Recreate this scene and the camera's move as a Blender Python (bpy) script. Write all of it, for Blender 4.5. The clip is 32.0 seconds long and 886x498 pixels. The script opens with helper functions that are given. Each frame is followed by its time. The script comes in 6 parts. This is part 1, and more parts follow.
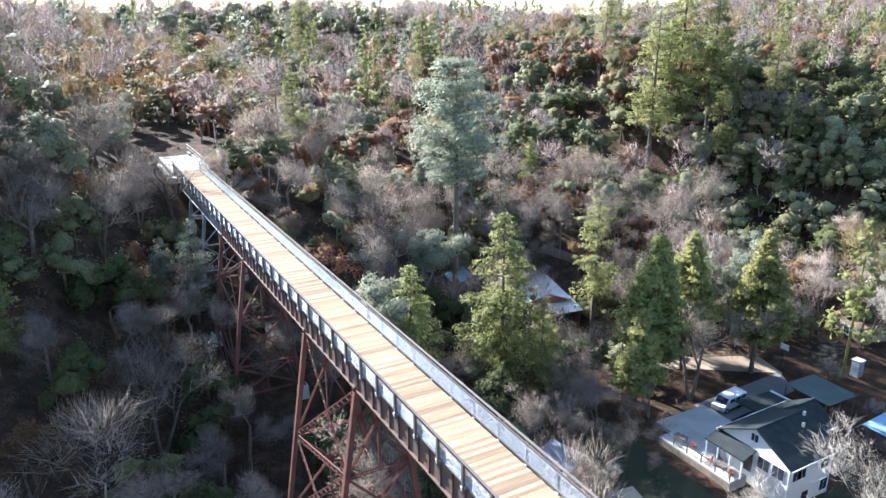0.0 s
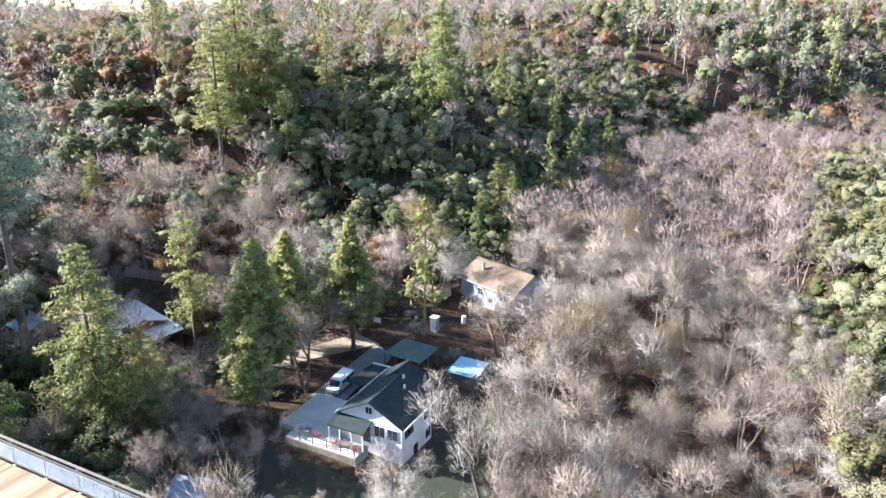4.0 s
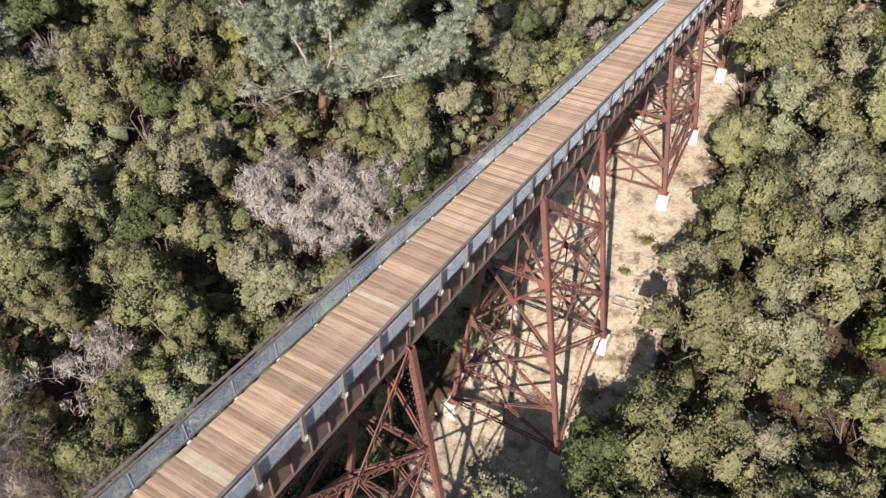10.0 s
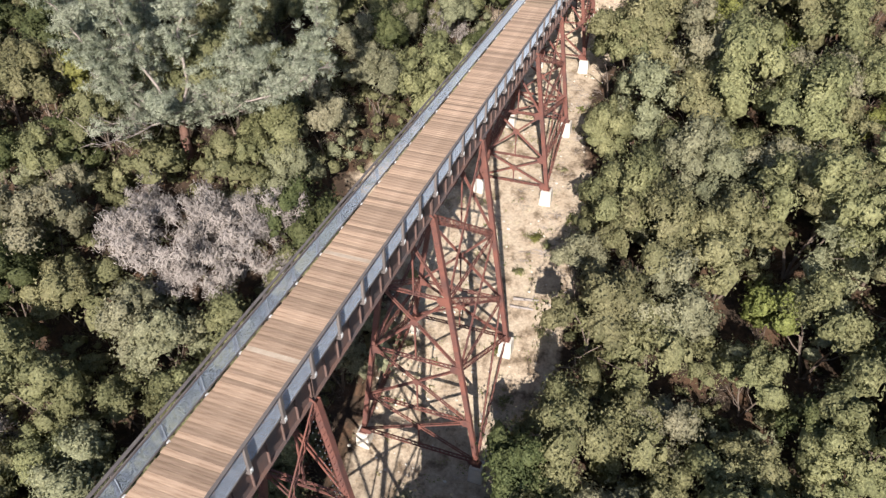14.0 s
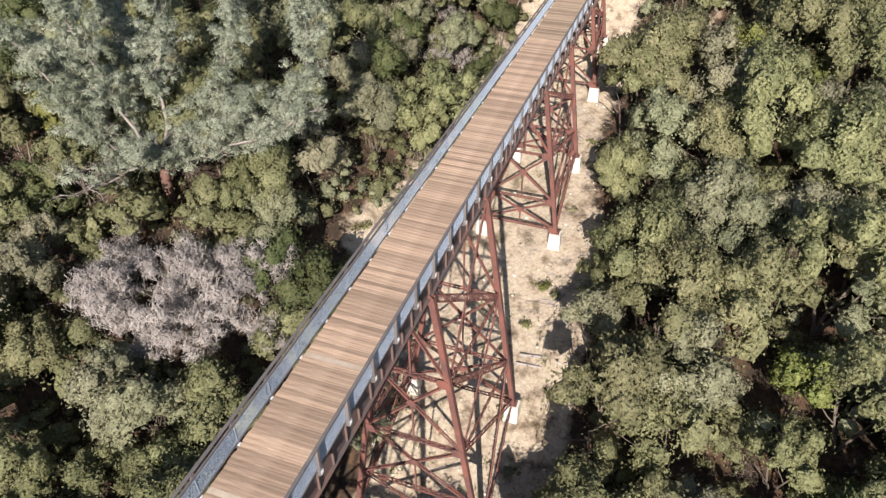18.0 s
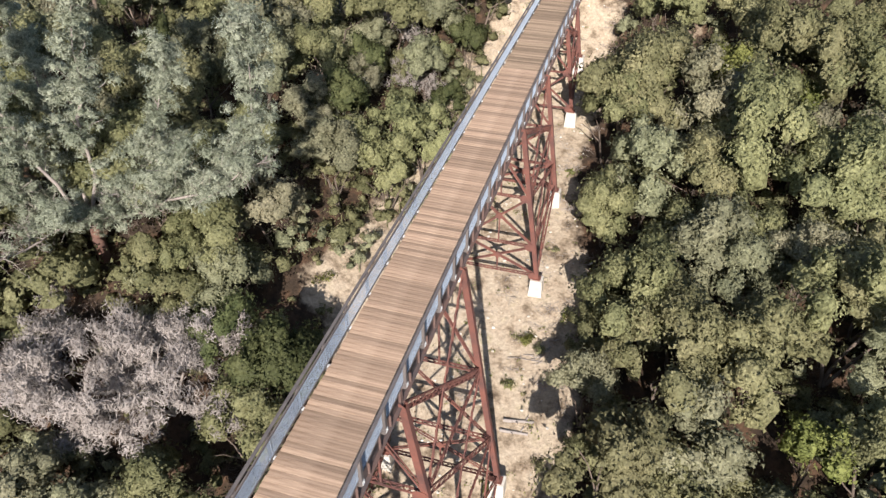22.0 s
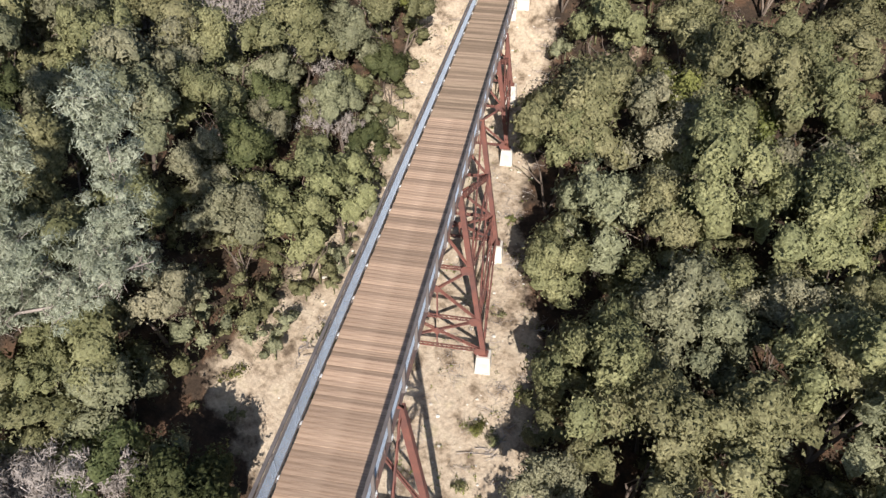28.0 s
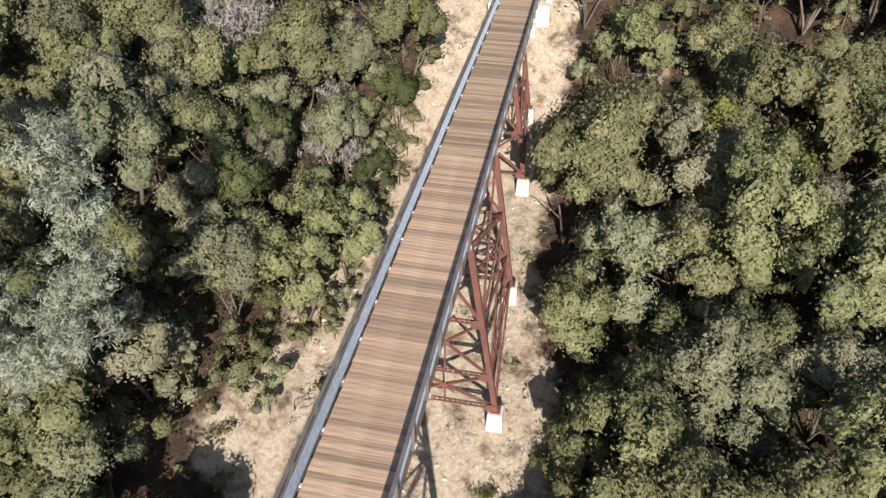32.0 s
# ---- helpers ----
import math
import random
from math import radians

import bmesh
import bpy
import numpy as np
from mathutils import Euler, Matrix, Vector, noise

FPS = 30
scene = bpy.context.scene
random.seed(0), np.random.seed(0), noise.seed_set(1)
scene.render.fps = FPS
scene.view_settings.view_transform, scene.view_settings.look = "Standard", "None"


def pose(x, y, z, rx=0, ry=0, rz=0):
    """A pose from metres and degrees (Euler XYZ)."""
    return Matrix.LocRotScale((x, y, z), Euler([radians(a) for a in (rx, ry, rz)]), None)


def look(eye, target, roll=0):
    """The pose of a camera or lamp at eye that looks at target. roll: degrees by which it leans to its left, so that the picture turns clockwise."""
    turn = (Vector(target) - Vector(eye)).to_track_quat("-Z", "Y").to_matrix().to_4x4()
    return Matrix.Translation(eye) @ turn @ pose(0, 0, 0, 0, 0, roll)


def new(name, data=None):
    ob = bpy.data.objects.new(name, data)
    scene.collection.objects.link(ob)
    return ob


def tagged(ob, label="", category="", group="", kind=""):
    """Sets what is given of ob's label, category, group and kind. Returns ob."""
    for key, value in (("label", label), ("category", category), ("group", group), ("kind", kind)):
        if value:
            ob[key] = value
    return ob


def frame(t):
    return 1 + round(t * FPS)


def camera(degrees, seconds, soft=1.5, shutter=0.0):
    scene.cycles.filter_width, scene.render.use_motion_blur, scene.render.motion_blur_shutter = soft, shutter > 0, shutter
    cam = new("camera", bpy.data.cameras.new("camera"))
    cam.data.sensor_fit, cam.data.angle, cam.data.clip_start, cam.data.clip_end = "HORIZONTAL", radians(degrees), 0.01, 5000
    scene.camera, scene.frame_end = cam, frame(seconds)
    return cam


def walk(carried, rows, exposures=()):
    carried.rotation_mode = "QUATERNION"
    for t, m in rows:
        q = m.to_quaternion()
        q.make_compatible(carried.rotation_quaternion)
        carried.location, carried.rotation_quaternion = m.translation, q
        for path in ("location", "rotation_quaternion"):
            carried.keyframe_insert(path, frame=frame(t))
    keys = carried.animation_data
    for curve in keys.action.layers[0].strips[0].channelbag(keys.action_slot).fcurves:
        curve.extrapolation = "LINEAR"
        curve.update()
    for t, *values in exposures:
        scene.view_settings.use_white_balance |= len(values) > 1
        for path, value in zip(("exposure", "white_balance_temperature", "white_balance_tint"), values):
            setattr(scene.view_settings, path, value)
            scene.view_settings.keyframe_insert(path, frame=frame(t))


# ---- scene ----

# ---------------------------------------------------------------- camera
cam = camera(65.20, 32.0, soft=1.45)


def drone(x, y, z, yaw, pitch, roll):
    """A camera pose from a place, a heading (left from +y), a pitch (up) and a roll."""
    return pose(x, y, z, 0, 0, yaw) @ pose(0, 0, 0, 90 + pitch) @ pose(0, 0, 0, 0, 0, roll)


ROWS = (
    (0, 17.715, -15.006, 52.658, 151.026, -17.742, 0.069),
    (0.5, 17.585, -15.133, 52.732, 149.089, -17.698, 0.088),
    (1, 17.461, -15.256, 52.806, 145.956, -17.701, 0.138),
    (1.5, 17.354, -15.372, 52.886, 142.220, -17.751, 0.198),
    (2, 17.266, -15.479, 52.980, 138.240, -17.761, 0.278),
    (2.5, 17.195, -15.576, 53.085, 133.784, -17.749, 0.347),
    (4.5, 17.188, -15.856, 53.677, 109.880, -17.653, 0.425),
    (5, 17.187, -15.882, 53.786, 103.128, -17.631, 0.363),
    (5.5, 17.182, -15.896, 53.886, 96.400, -18.739, 0.247),
    (6, 17.166, -15.894, 53.977, 89.761, -21.393, 0.175),
    (6.5, 17.135, -15.869, 54.054, 83.137, -24.194, 0.062),
    (7, 17.090, -15.817, 54.119, 76.135, -27.009, -0.089),
    (7.5, 17.042, -15.746, 54.170, 68.697, -29.844, -0.072),
    (8, 16.989, -15.668, 54.196, 61.145, -32.498, -0.074),
    (8.5, 16.929, -15.594, 54.187, 53.689, -34.950, -0.147),
    (9, 16.849, -15.531, 54.152, 46.188, -36.911, -0.136),
    (9.5, 16.738, -15.476, 54.102, 38.645, -37.447, -0.081),
    (10, 16.608, -15.419, 54.050, 31.411, -37.493, 0.053),
    (10.5, 16.463, -15.351, 54.011, 25.767, -37.475, 0.158),
    (11, 16.310, -15.256, 53.989, 22.074, -37.404, 0.169),
    (11.5, 16.146, -15.117, 53.983, 19.876, -37.349, 0.086),
    (12, 15.972, -14.927, 53.990, 19.119, -37.355, 0.030),
    (13, 15.586, -14.319, 54.042, 19.531, -37.422, -0.054),
    (14.5, 15.004, -12.605, 54.239, 19.867, -37.439, -0.177),
    (16.5, 13.905, -9.288, 54.654, 20.052, -37.516, -0.367),
    (18, 12.954, -6.334, 55.058, 20.157, -37.588, -0.400),
    (19, 12.280, -4.352, 55.191, 20.102, -37.684, -0.442),
    (20, 11.594, -2.386, 55.205, 19.459, -37.794, -0.445),
    (21, 10.887, -0.433, 55.089, 18.298, -37.820, -0.421),
    (22, 10.214, 1.471, 54.894, 17.066, -37.674, -0.340),
    (23, 9.580, 3.343, 54.646, 15.851, -37.586, -0.209),
    (24, 8.998, 5.161, 54.382, 14.066, -37.441, 0.138),
    (25, 8.465, 6.926, 54.173, 12.148, -37.398, 0.378),
    (25.5, 8.212, 7.806, 54.093, 11.492, -37.412, 0.401),
    (29, 7.156, 14.235, 54.468, 9.406, -38.102, 0.368),
    (31, 7.017, 17.196, 54.220, 8.837, -38.013, 0.043),
    (32, 6.817, 18.540, 54.186, 11.568, -38.048, -0.120),
)
walk(cam, [(row[0], drone(*row[1:])) for row in ROWS], ((0, 2.15, 5700, 8), (2.5, 2.15, 5800, 8), (4.5, 2.25, 5900, 9), (6, 2.08, 6200, 10), (8, 1.42, 6400, 11), (9, 1.03, 6400, 12), (14, 0.98, 6300, 13), (21, 0.89, 6250, 13), (32, 0.76, 6250, 12)))

# ---------------------------------------------------------------- light
SUN_EL, SUN_AZ = 29.5, 13.0     # elevation; azimuth of the sun from -y towards +x
world = bpy.data.worlds.new("world")
scene.world = world
world.use_nodes = True
wn = world.node_tree
sky = wn.nodes.new("ShaderNodeTexSky")
sky.sky_type, sky.sun_disc = "NISHITA", False
sky.sun_elevation, sky.sun_rotation = radians(SUN_EL), radians(180 - SUN_AZ)
sky.air_density, sky.dust_density = 1.0, 0.8
wn.links.new(sky.outputs[0], wn.nodes["Background"].inputs[0])
wn.nodes["Background"].inputs[1].default_value = 0.088
sun = new("sun", bpy.data.lights.new("sun", "SUN"))
sun.data.energy, sun.data.angle, sun.data.color = 5.0, radians(0.5), (1.0, 0.94, 0.86)
sun_dir = Vector((math.sin(radians(SUN_AZ)) * math.cos(radians(SUN_EL)), -math.cos(radians(SUN_AZ)) * math.cos(radians(SUN_EL)), math.sin(radians(SUN_EL))))
sun.matrix_world = look(sun_dir * 100, (0, 0, 0))

# ---------------------------------------------------------------- materials
def mat(name, col, col2=None, rough=0.85, metal=0.0, scale=3.0, bump=0.0, fine=30.0, rnd=0.0, coords="Object", spec=0.3, stretch=None):
    """A painted, grained or mottled surface: two colours mixed by noise at two scales, a random shift per object, fine relief."""
    m = bpy.data.materials.new(name)
    m.use_nodes = True
    n, l = m.node_tree.nodes, m.node_tree.links
    b = n["Principled BSDF"]
    b.inputs["Roughness"].default_value, b.inputs["Metallic"].default_value = rough, metal
    b.inputs["Specular IOR Level"].default_value = spec
    tc = n.new("ShaderNodeTexCoord")
    big, small = n.new("ShaderNodeTexNoise"), n.new("ShaderNodeTexNoise")
    for t, s in ((big, scale), (small, fine)):
        t.inputs["Scale"].default_value, t.inputs["Detail"].default_value = s, 5
        if stretch:
            mp = n.new("ShaderNodeMapping")
            mp.inputs["Scale"].default_value = stretch
            l.new(tc.outputs[coords], mp.inputs["Vector"])
            l.new(mp.outputs[0], t.inputs["Vector"])
        else:
            l.new(tc.outputs[coords], t.inputs["Vector"])
    add = n.new("ShaderNodeMath")
    add.operation = "MULTIPLY_ADD"
    add.inputs[1].default_value, add.inputs[2].default_value = 0.4, -0.2
    l.new(small.outputs["Fac"], add.inputs[0])
    s2 = n.new("ShaderNodeMath")
    l.new(big.outputs["Fac"], s2.inputs[0])
    l.new(add.outputs[0], s2.inputs[1])
    ramp = n.new("ShaderNodeMapRange")
    ramp.inputs[1].default_value, ramp.inputs[2].default_value = 0.3, 0.7
    l.new(s2.outputs[0], ramp.inputs[0])
    mix = n.new("ShaderNodeMix")
    mix.data_type = "RGBA"
    l.new(ramp.outputs[0], mix.inputs["Factor"])
    mix.inputs["A"].default_value, mix.inputs["B"].default_value = (*col, 1), (*(col2 or col), 1)
    out = mix.outputs["Result"]
    if rnd:
        oi = n.new("ShaderNodeObjectInfo")
        mr = n.new("ShaderNodeMapRange")
        mr.inputs[3].default_value, mr.inputs[4].default_value = 1 - rnd, 1 + rnd
        l.new(oi.outputs["Random"], mr.inputs[0])
        hs = n.new("ShaderNodeHueSaturation")
        l.new(mr.outputs[0], hs.inputs["Value"])
        l.new(out, hs.inputs["Color"])
        out = hs.outputs[0]
    l.new(out, b.inputs["Base Color"])
    if bump:
        bp = n.new("ShaderNodeBump")
        bp.inputs["Strength"].default_value, bp.inputs["Distance"].default_value = 0.6, bump
        l.new(s2.outputs[0], bp.inputs["Height"])
        l.new(bp.outputs[0], b.inputs["Normal"])
    return m


M_BOARD = mat("weathered_boards", (0.42, 0.297, 0.204), (0.25, 0.163, 0.106), 0.8, scale=1.6, fine=9, rnd=0.32, bump=0.004, stretch=(0.35, 5, 1))
M_RUST = mat("rusty_steel", (0.185, 0.072, 0.051), (0.10, 0.05, 0.042), 0.8, scale=0.8, fine=12, bump=0.004)
M_DARK = mat("dark_painted_steel", (0.075, 0.08, 0.09), (0.10, 0.085, 0.075), 0.6, scale=1.5, fine=20)
M_GALV = mat("galvanised_steel", (0.33, 0.37, 0.42), (0.24, 0.275, 0.32), 0.55, metal=0.25, scale=3, fine=40)
M_CONC = mat("pale_concrete", (0.62, 0.58, 0.50), (0.44, 0.40, 0.34), 0.9, scale=1.0, fine=9, bump=0.01)
M_SOIL = mat("dry_soil", (0.50, 0.38, 0.26), (0.40, 0.29, 0.19), 0.95, scale=0.12, fine=2.2, bump=0.05)


def ground_mat():
    """Pale dry soil and grass where it is open; under the trees brown leaf litter and reddish earth, darkened for tree
    shade.
    """
    m = bpy.data.materials.new("valley_ground")
    m.use_nodes = True
    n, l = m.node_tree.nodes, m.node_tree.links
    b = n["Principled BSDF"]
    b.inputs["Roughness"].default_value, b.inputs["Specular IOR Level"].default_value = 0.95, 0.1
    tc, at = n.new("ShaderNodeTexCoord"), n.new("ShaderNodeAttribute")
    at.attribute_name = "open_soil"
    noises = []
    for s in (0.09, 0.55, 3.5):
        t = n.new("ShaderNodeTexNoise")
        t.inputs["Scale"].default_value, t.inputs["Detail"].default_value, t.inputs["Roughness"].default_value = s, 8, 0.65
        l.new(tc.outputs["Object"], t.inputs["Vector"])
        noises.append(t)

    def ramp(src, stops):
        r = n.new("ShaderNodeValToRGB")
        e = r.color_ramp.elements
        while len(e) < len(stops):
            e.new(0.5)
        for q, (p, c) in zip(e, stops):
            q.position, q.color = p, (*c, 1)
        l.new(src, r.inputs[0])
        return r.outputs[0]

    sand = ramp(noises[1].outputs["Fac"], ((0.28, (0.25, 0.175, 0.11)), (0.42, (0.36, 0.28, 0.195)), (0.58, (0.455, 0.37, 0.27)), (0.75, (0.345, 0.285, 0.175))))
    # litter and earth browns, lowered so part of the tree shade is in them
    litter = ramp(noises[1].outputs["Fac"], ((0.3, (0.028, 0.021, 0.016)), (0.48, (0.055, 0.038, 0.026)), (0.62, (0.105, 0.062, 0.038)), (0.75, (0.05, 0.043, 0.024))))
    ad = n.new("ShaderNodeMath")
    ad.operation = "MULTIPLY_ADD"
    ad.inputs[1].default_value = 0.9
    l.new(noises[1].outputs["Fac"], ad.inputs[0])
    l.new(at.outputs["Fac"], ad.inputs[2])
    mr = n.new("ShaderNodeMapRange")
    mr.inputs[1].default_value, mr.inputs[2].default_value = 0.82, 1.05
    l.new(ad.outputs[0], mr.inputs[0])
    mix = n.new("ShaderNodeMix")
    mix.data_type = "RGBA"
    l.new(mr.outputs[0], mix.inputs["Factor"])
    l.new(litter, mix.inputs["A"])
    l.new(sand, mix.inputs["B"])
    fine = ramp(noises[2].outputs["Fac"], ((0.3, (0.62, 0.62, 0.62)), (0.7, (1.15, 1.15, 1.15))))
    mu = n.new("ShaderNodeMix")
    mu.data_type, mu.blend_type = "RGBA", "MULTIPLY"
    mu.inputs["Factor"].default_value = 1
    l.new(mix.outputs["Result"], mu.inputs["A"])
    l.new(fine, mu.inputs["B"])
    l.new(mu.outputs["Result"], b.inputs["Base Color"])
    bp = n.new("ShaderNodeBump")
    bp.inputs["Strength"].default_value, bp.inputs["Distance"].default_value = 0.7, 0.12
    l.new(noises[2].outputs["Fac"], bp.inputs["Height"])
    l.new(bp.outputs[0], b.inputs["Normal"])
    return m


M_GROUND = ground_mat()


# ---------------------------------------------------------------- geometry helpers
def part(name, bm, material, parent=None, label="", kind=""):
    """Links a bmesh as one mesh object under a thing or a part."""
    me = bpy.data.meshes.new(name)
    bm.to_mesh(me)
    bm.free()
    me.materials.append(material)
    ob = new(name, me)
    ob.parent = parent
    return tagged(ob, label=label, kind=kind)


def thing(name, at=(0, 0, 0), label="", category="", group="", kind="", rz=0):
    ob = new(name)
    ob.matrix_world = pose(*at, 0, 0, rz)
    return tagged(ob, label, category, group, kind)


def box(bm, size, at, turn=None):
    """A box of that size about a centre, turned by a 3x3 or 4x4 matrix."""
    m = Matrix.Translation(at) @ (turn.to_4x4() if turn else Matrix()) @ Matrix.Diagonal((*size, 1))
    bmesh.ops.create_cube(bm, size=1, matrix=m)
    return bm


def beam(bm, a, b, w, h, up=(0, 0, 1)):
    """A bar from a to b, w across and h along up."""
    a, b = Vector(a), Vector(b)
    y = (b - a).normalized()
    x = y.cross(Vector(up))
    x = x.normalized() if x.length > 1e-4 else Vector((1, 0, 0))
    z = x.cross(y)
    return box(bm, (w, (b - a).length, h), (a + b) / 2, Matrix((x, y, z)).transposed())


def sstep(a, b, x):
    t = np.clip((x - a) / (b - a), 0, 1)
    return t * t * (3 - 2 * t)


# ---------------------------------------------------------------- ground
def creek(x):
    """The creek's line across the valley: west, then bending away to the north-west."""
    return np.interp(x, (-760, -620, -500, -400, -320, -240, -144, 0, 200), (230, 165, 112, 55, 2, -17, -22.4, -8, -18))


def height(x, y):
    """The ground's height: a creek valley that runs to -x, a slope to the north, a bench with houses and a hill to the south."""
    x, y = np.asarray(x, float), np.asarray(y, float)
    d = y - creek(x)
    north = np.interp(d, (0, 12, 30, 42, 60, 72, 86, 98, 101, 140, 300, 900), (-3, -2, 0, 5, 10.5, 13.5, 17, 24, 29.4, 31, 38, 54))
    hill = np.interp(d, (0, 12, 28, 40, 55, 75, 110, 200, 400, 900), (-3, -1, 7, 14, 21, 26, 23, 19, 32, 50))
    north = north + (hill - north) * sstep(-3, -42, x) * sstep(0, 8, d)
    beyond = np.interp(d, (0, 60, 120, 250, 600, 900), (-3, 3, 7, 20, 44, 52))
    north = north + (beyond - north) * sstep(-140, -195, x)
    bench = np.interp(-d, (0, 10, 25, 45, 80, 105, 140, 220, 420, 900), (-3, -1, 3, 5, 6, 13, 22, 34, 48, 57))
    bank = np.interp(-d, (0, 15, 45, 65, 85, 105, 118, 124, 132, 220, 420, 900), (-3, -2, 0.5, 4, 10, 18, 25, 28.8, 29.4, 35, 48, 57))
    ridge = np.interp(-d, (0, 20, 45, 65, 85, 105, 130, 220, 420, 900), (-3, -2, 1, 9, 24, 36, 41, 44, 50, 57))
    bank = bank + (ridge - bank) * sstep(7, 26, x)
    spur = np.interp(-d, (0, 10, 44, 58, 80, 115, 180, 420, 900), (-3, -1, 4, 13, 28, 38, 44, 50, 57))
    bench = bench + (spur - bench) * sstep(-98, -135, x)
    w = sstep(-15, -35, x)
    south = bench * w + bank * (1 - w)
    z = np.where(d > 0, north, south)
    z = z + (62 - z) * 0.95 * sstep(300, 740, -x) * np.maximum(sstep(10, 150, np.abs(d)), sstep(560, 760, -x))
    far = np.hypot(x, y)
    z = z + sstep(200, 520, -x) * 5 * sstep(0, 200, np.abs(d))
    z = z + 1.2 * np.sin(x * 0.07 + 1) * np.cos(y * 0.06) * sstep(6, 20, np.abs(x)) + 5 * np.sin(x * 0.017) * np.sin(y * 0.021 + 1) * sstep(150, 300, far)
    return z


def ground_z(x, y):
    return float(height(x, y))


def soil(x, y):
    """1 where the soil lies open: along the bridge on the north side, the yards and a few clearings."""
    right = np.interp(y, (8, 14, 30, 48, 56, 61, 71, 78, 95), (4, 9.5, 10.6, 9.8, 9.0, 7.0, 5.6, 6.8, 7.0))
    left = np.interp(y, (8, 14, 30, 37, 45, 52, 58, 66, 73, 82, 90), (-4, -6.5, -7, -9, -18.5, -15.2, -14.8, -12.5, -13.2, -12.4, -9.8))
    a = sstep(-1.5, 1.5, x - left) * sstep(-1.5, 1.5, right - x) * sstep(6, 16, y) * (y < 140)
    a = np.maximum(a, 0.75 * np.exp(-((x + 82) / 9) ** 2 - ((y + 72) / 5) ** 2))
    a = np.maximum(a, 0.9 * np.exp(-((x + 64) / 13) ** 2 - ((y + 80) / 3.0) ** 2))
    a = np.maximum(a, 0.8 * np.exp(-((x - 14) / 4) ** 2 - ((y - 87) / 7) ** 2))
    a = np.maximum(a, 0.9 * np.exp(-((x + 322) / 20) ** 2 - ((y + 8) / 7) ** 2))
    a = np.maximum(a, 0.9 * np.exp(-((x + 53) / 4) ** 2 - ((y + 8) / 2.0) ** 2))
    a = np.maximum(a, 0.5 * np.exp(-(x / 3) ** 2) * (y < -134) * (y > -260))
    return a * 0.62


def make_ground():
    s = np.linspace(-1, 1, 241)
    ax = np.sign(s) * (np.abs(s) * 160 + np.abs(s) ** 4 * 1500)
    gx, gy = np.meshgrid(ax - 20, ax)
    gz = height(gx, gy)
    n = len(ax)
    v = np.stack([gx, gy, gz], -1).reshape(-1, 3)
    i = np.arange(n * n).reshape(n, n)
    f = np.stack([i[:-1, :-1], i[:-1, 1:], i[1:, 1:], i[1:, :-1]], -1).reshape(-1, 4)
    me = bpy.data.meshes.new("ground")
    me.from_pydata(v.tolist(), [], f.tolist())
    me.polygons.foreach_set("use_smooth", [True] * len(me.polygons))
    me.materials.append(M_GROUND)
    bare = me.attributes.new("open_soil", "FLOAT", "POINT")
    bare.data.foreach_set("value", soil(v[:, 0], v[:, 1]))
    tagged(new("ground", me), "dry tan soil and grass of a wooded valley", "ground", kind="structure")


make_ground()

# ---------------------------------------------------------------- vegetation
RNG = np.random.default_rng(7)


class Soup:
    """Collects triangles and quads as arrays, then makes one mesh of them."""

    def __init__(self):
        self.v, self.t, self.d, self.n = [], [], [], 0

    def add(self, v, t, d=None):
        self.v.append(np.asarray(v, float).reshape(-1, 3))
        self.d.append(np.zeros_like(self.v[-1]) if d is None else np.asarray(d, float).reshape(-1, 3))
        self.t.append(np.asarray(t, int).reshape(-1, 3) + self.n)
        self.n += len(self.v[-1])
        return self

    def quads(self, c, u, w, d=None):
        """Flat sprays: centres, half-lengths and half-widths as vectors, and the way each one faces."""
        n = len(c)
        if d is not None:
            w = np.where((np.cross(w, u) * d).sum(axis=1, keepdims=True) < 0, -w, w)
        v = np.stack([c - u - w, c - u * 0.8 + w, c + u], 1)
        return self.add(v, np.arange(3 * n), None if d is None else np.repeat(d, 3, axis=0))

    def tubes(self, a, b, ra, rb, sides=3):
        """Tapered sticks from a to b."""
        d = b - a
        d = d / (np.linalg.norm(d, axis=1, keepdims=True) + 1e-9)
        p = np.cross(d, np.where(np.abs(d[:, 2:]) < 0.9, (0, 0, 1.0), (1.0, 0, 0)))
        p /= np.linalg.norm(p, axis=1, keepdims=True) + 1e-9
        q = np.cross(d, p)
        n, rings = len(a), []
        for c, r in ((a, ra), (b, rb)):
            for k in range(sides):
                w = 2 * math.pi * k / sides
                rings.append(c + r[:, None] * (p * math.cos(w) + q * math.sin(w)))
        v = np.stack(rings, 1)
        t = []
        for k in range(sides):
            m = (k + 1) % sides
            t += [(k, m, sides + m), (k, sides + m, sides + k)]
        return self.add(v, (np.arange(n)[:, None, None] * 2 * sides + np.array(t)[None]))

    def mesh(self, name, material, smooth=False):
        me = bpy.data.meshes.new(name)
        v, t = np.concatenate(self.v), np.concatenate(self.t)
        me.vertices.add(len(v))
        me.vertices.foreach_set("co", v.ravel())
        me.loops.add(t.size)
        me.loops.foreach_set("vertex_index", t.ravel().astype(np.int32))
        me.polygons.add(len(t))
        me.polygons.foreach_set("loop_start", np.arange(0, t.size, 3, dtype=np.int32))
        me.polygons.foreach_set("use_smooth", np.full(len(t), bool(smooth)))
        me.update(calc_edges=True)
        if smooth and any(q.any() for q in self.d):
            me.normals_split_custom_set_from_vertices(np.concatenate(self.d))
        me.materials.append(material)
        return me


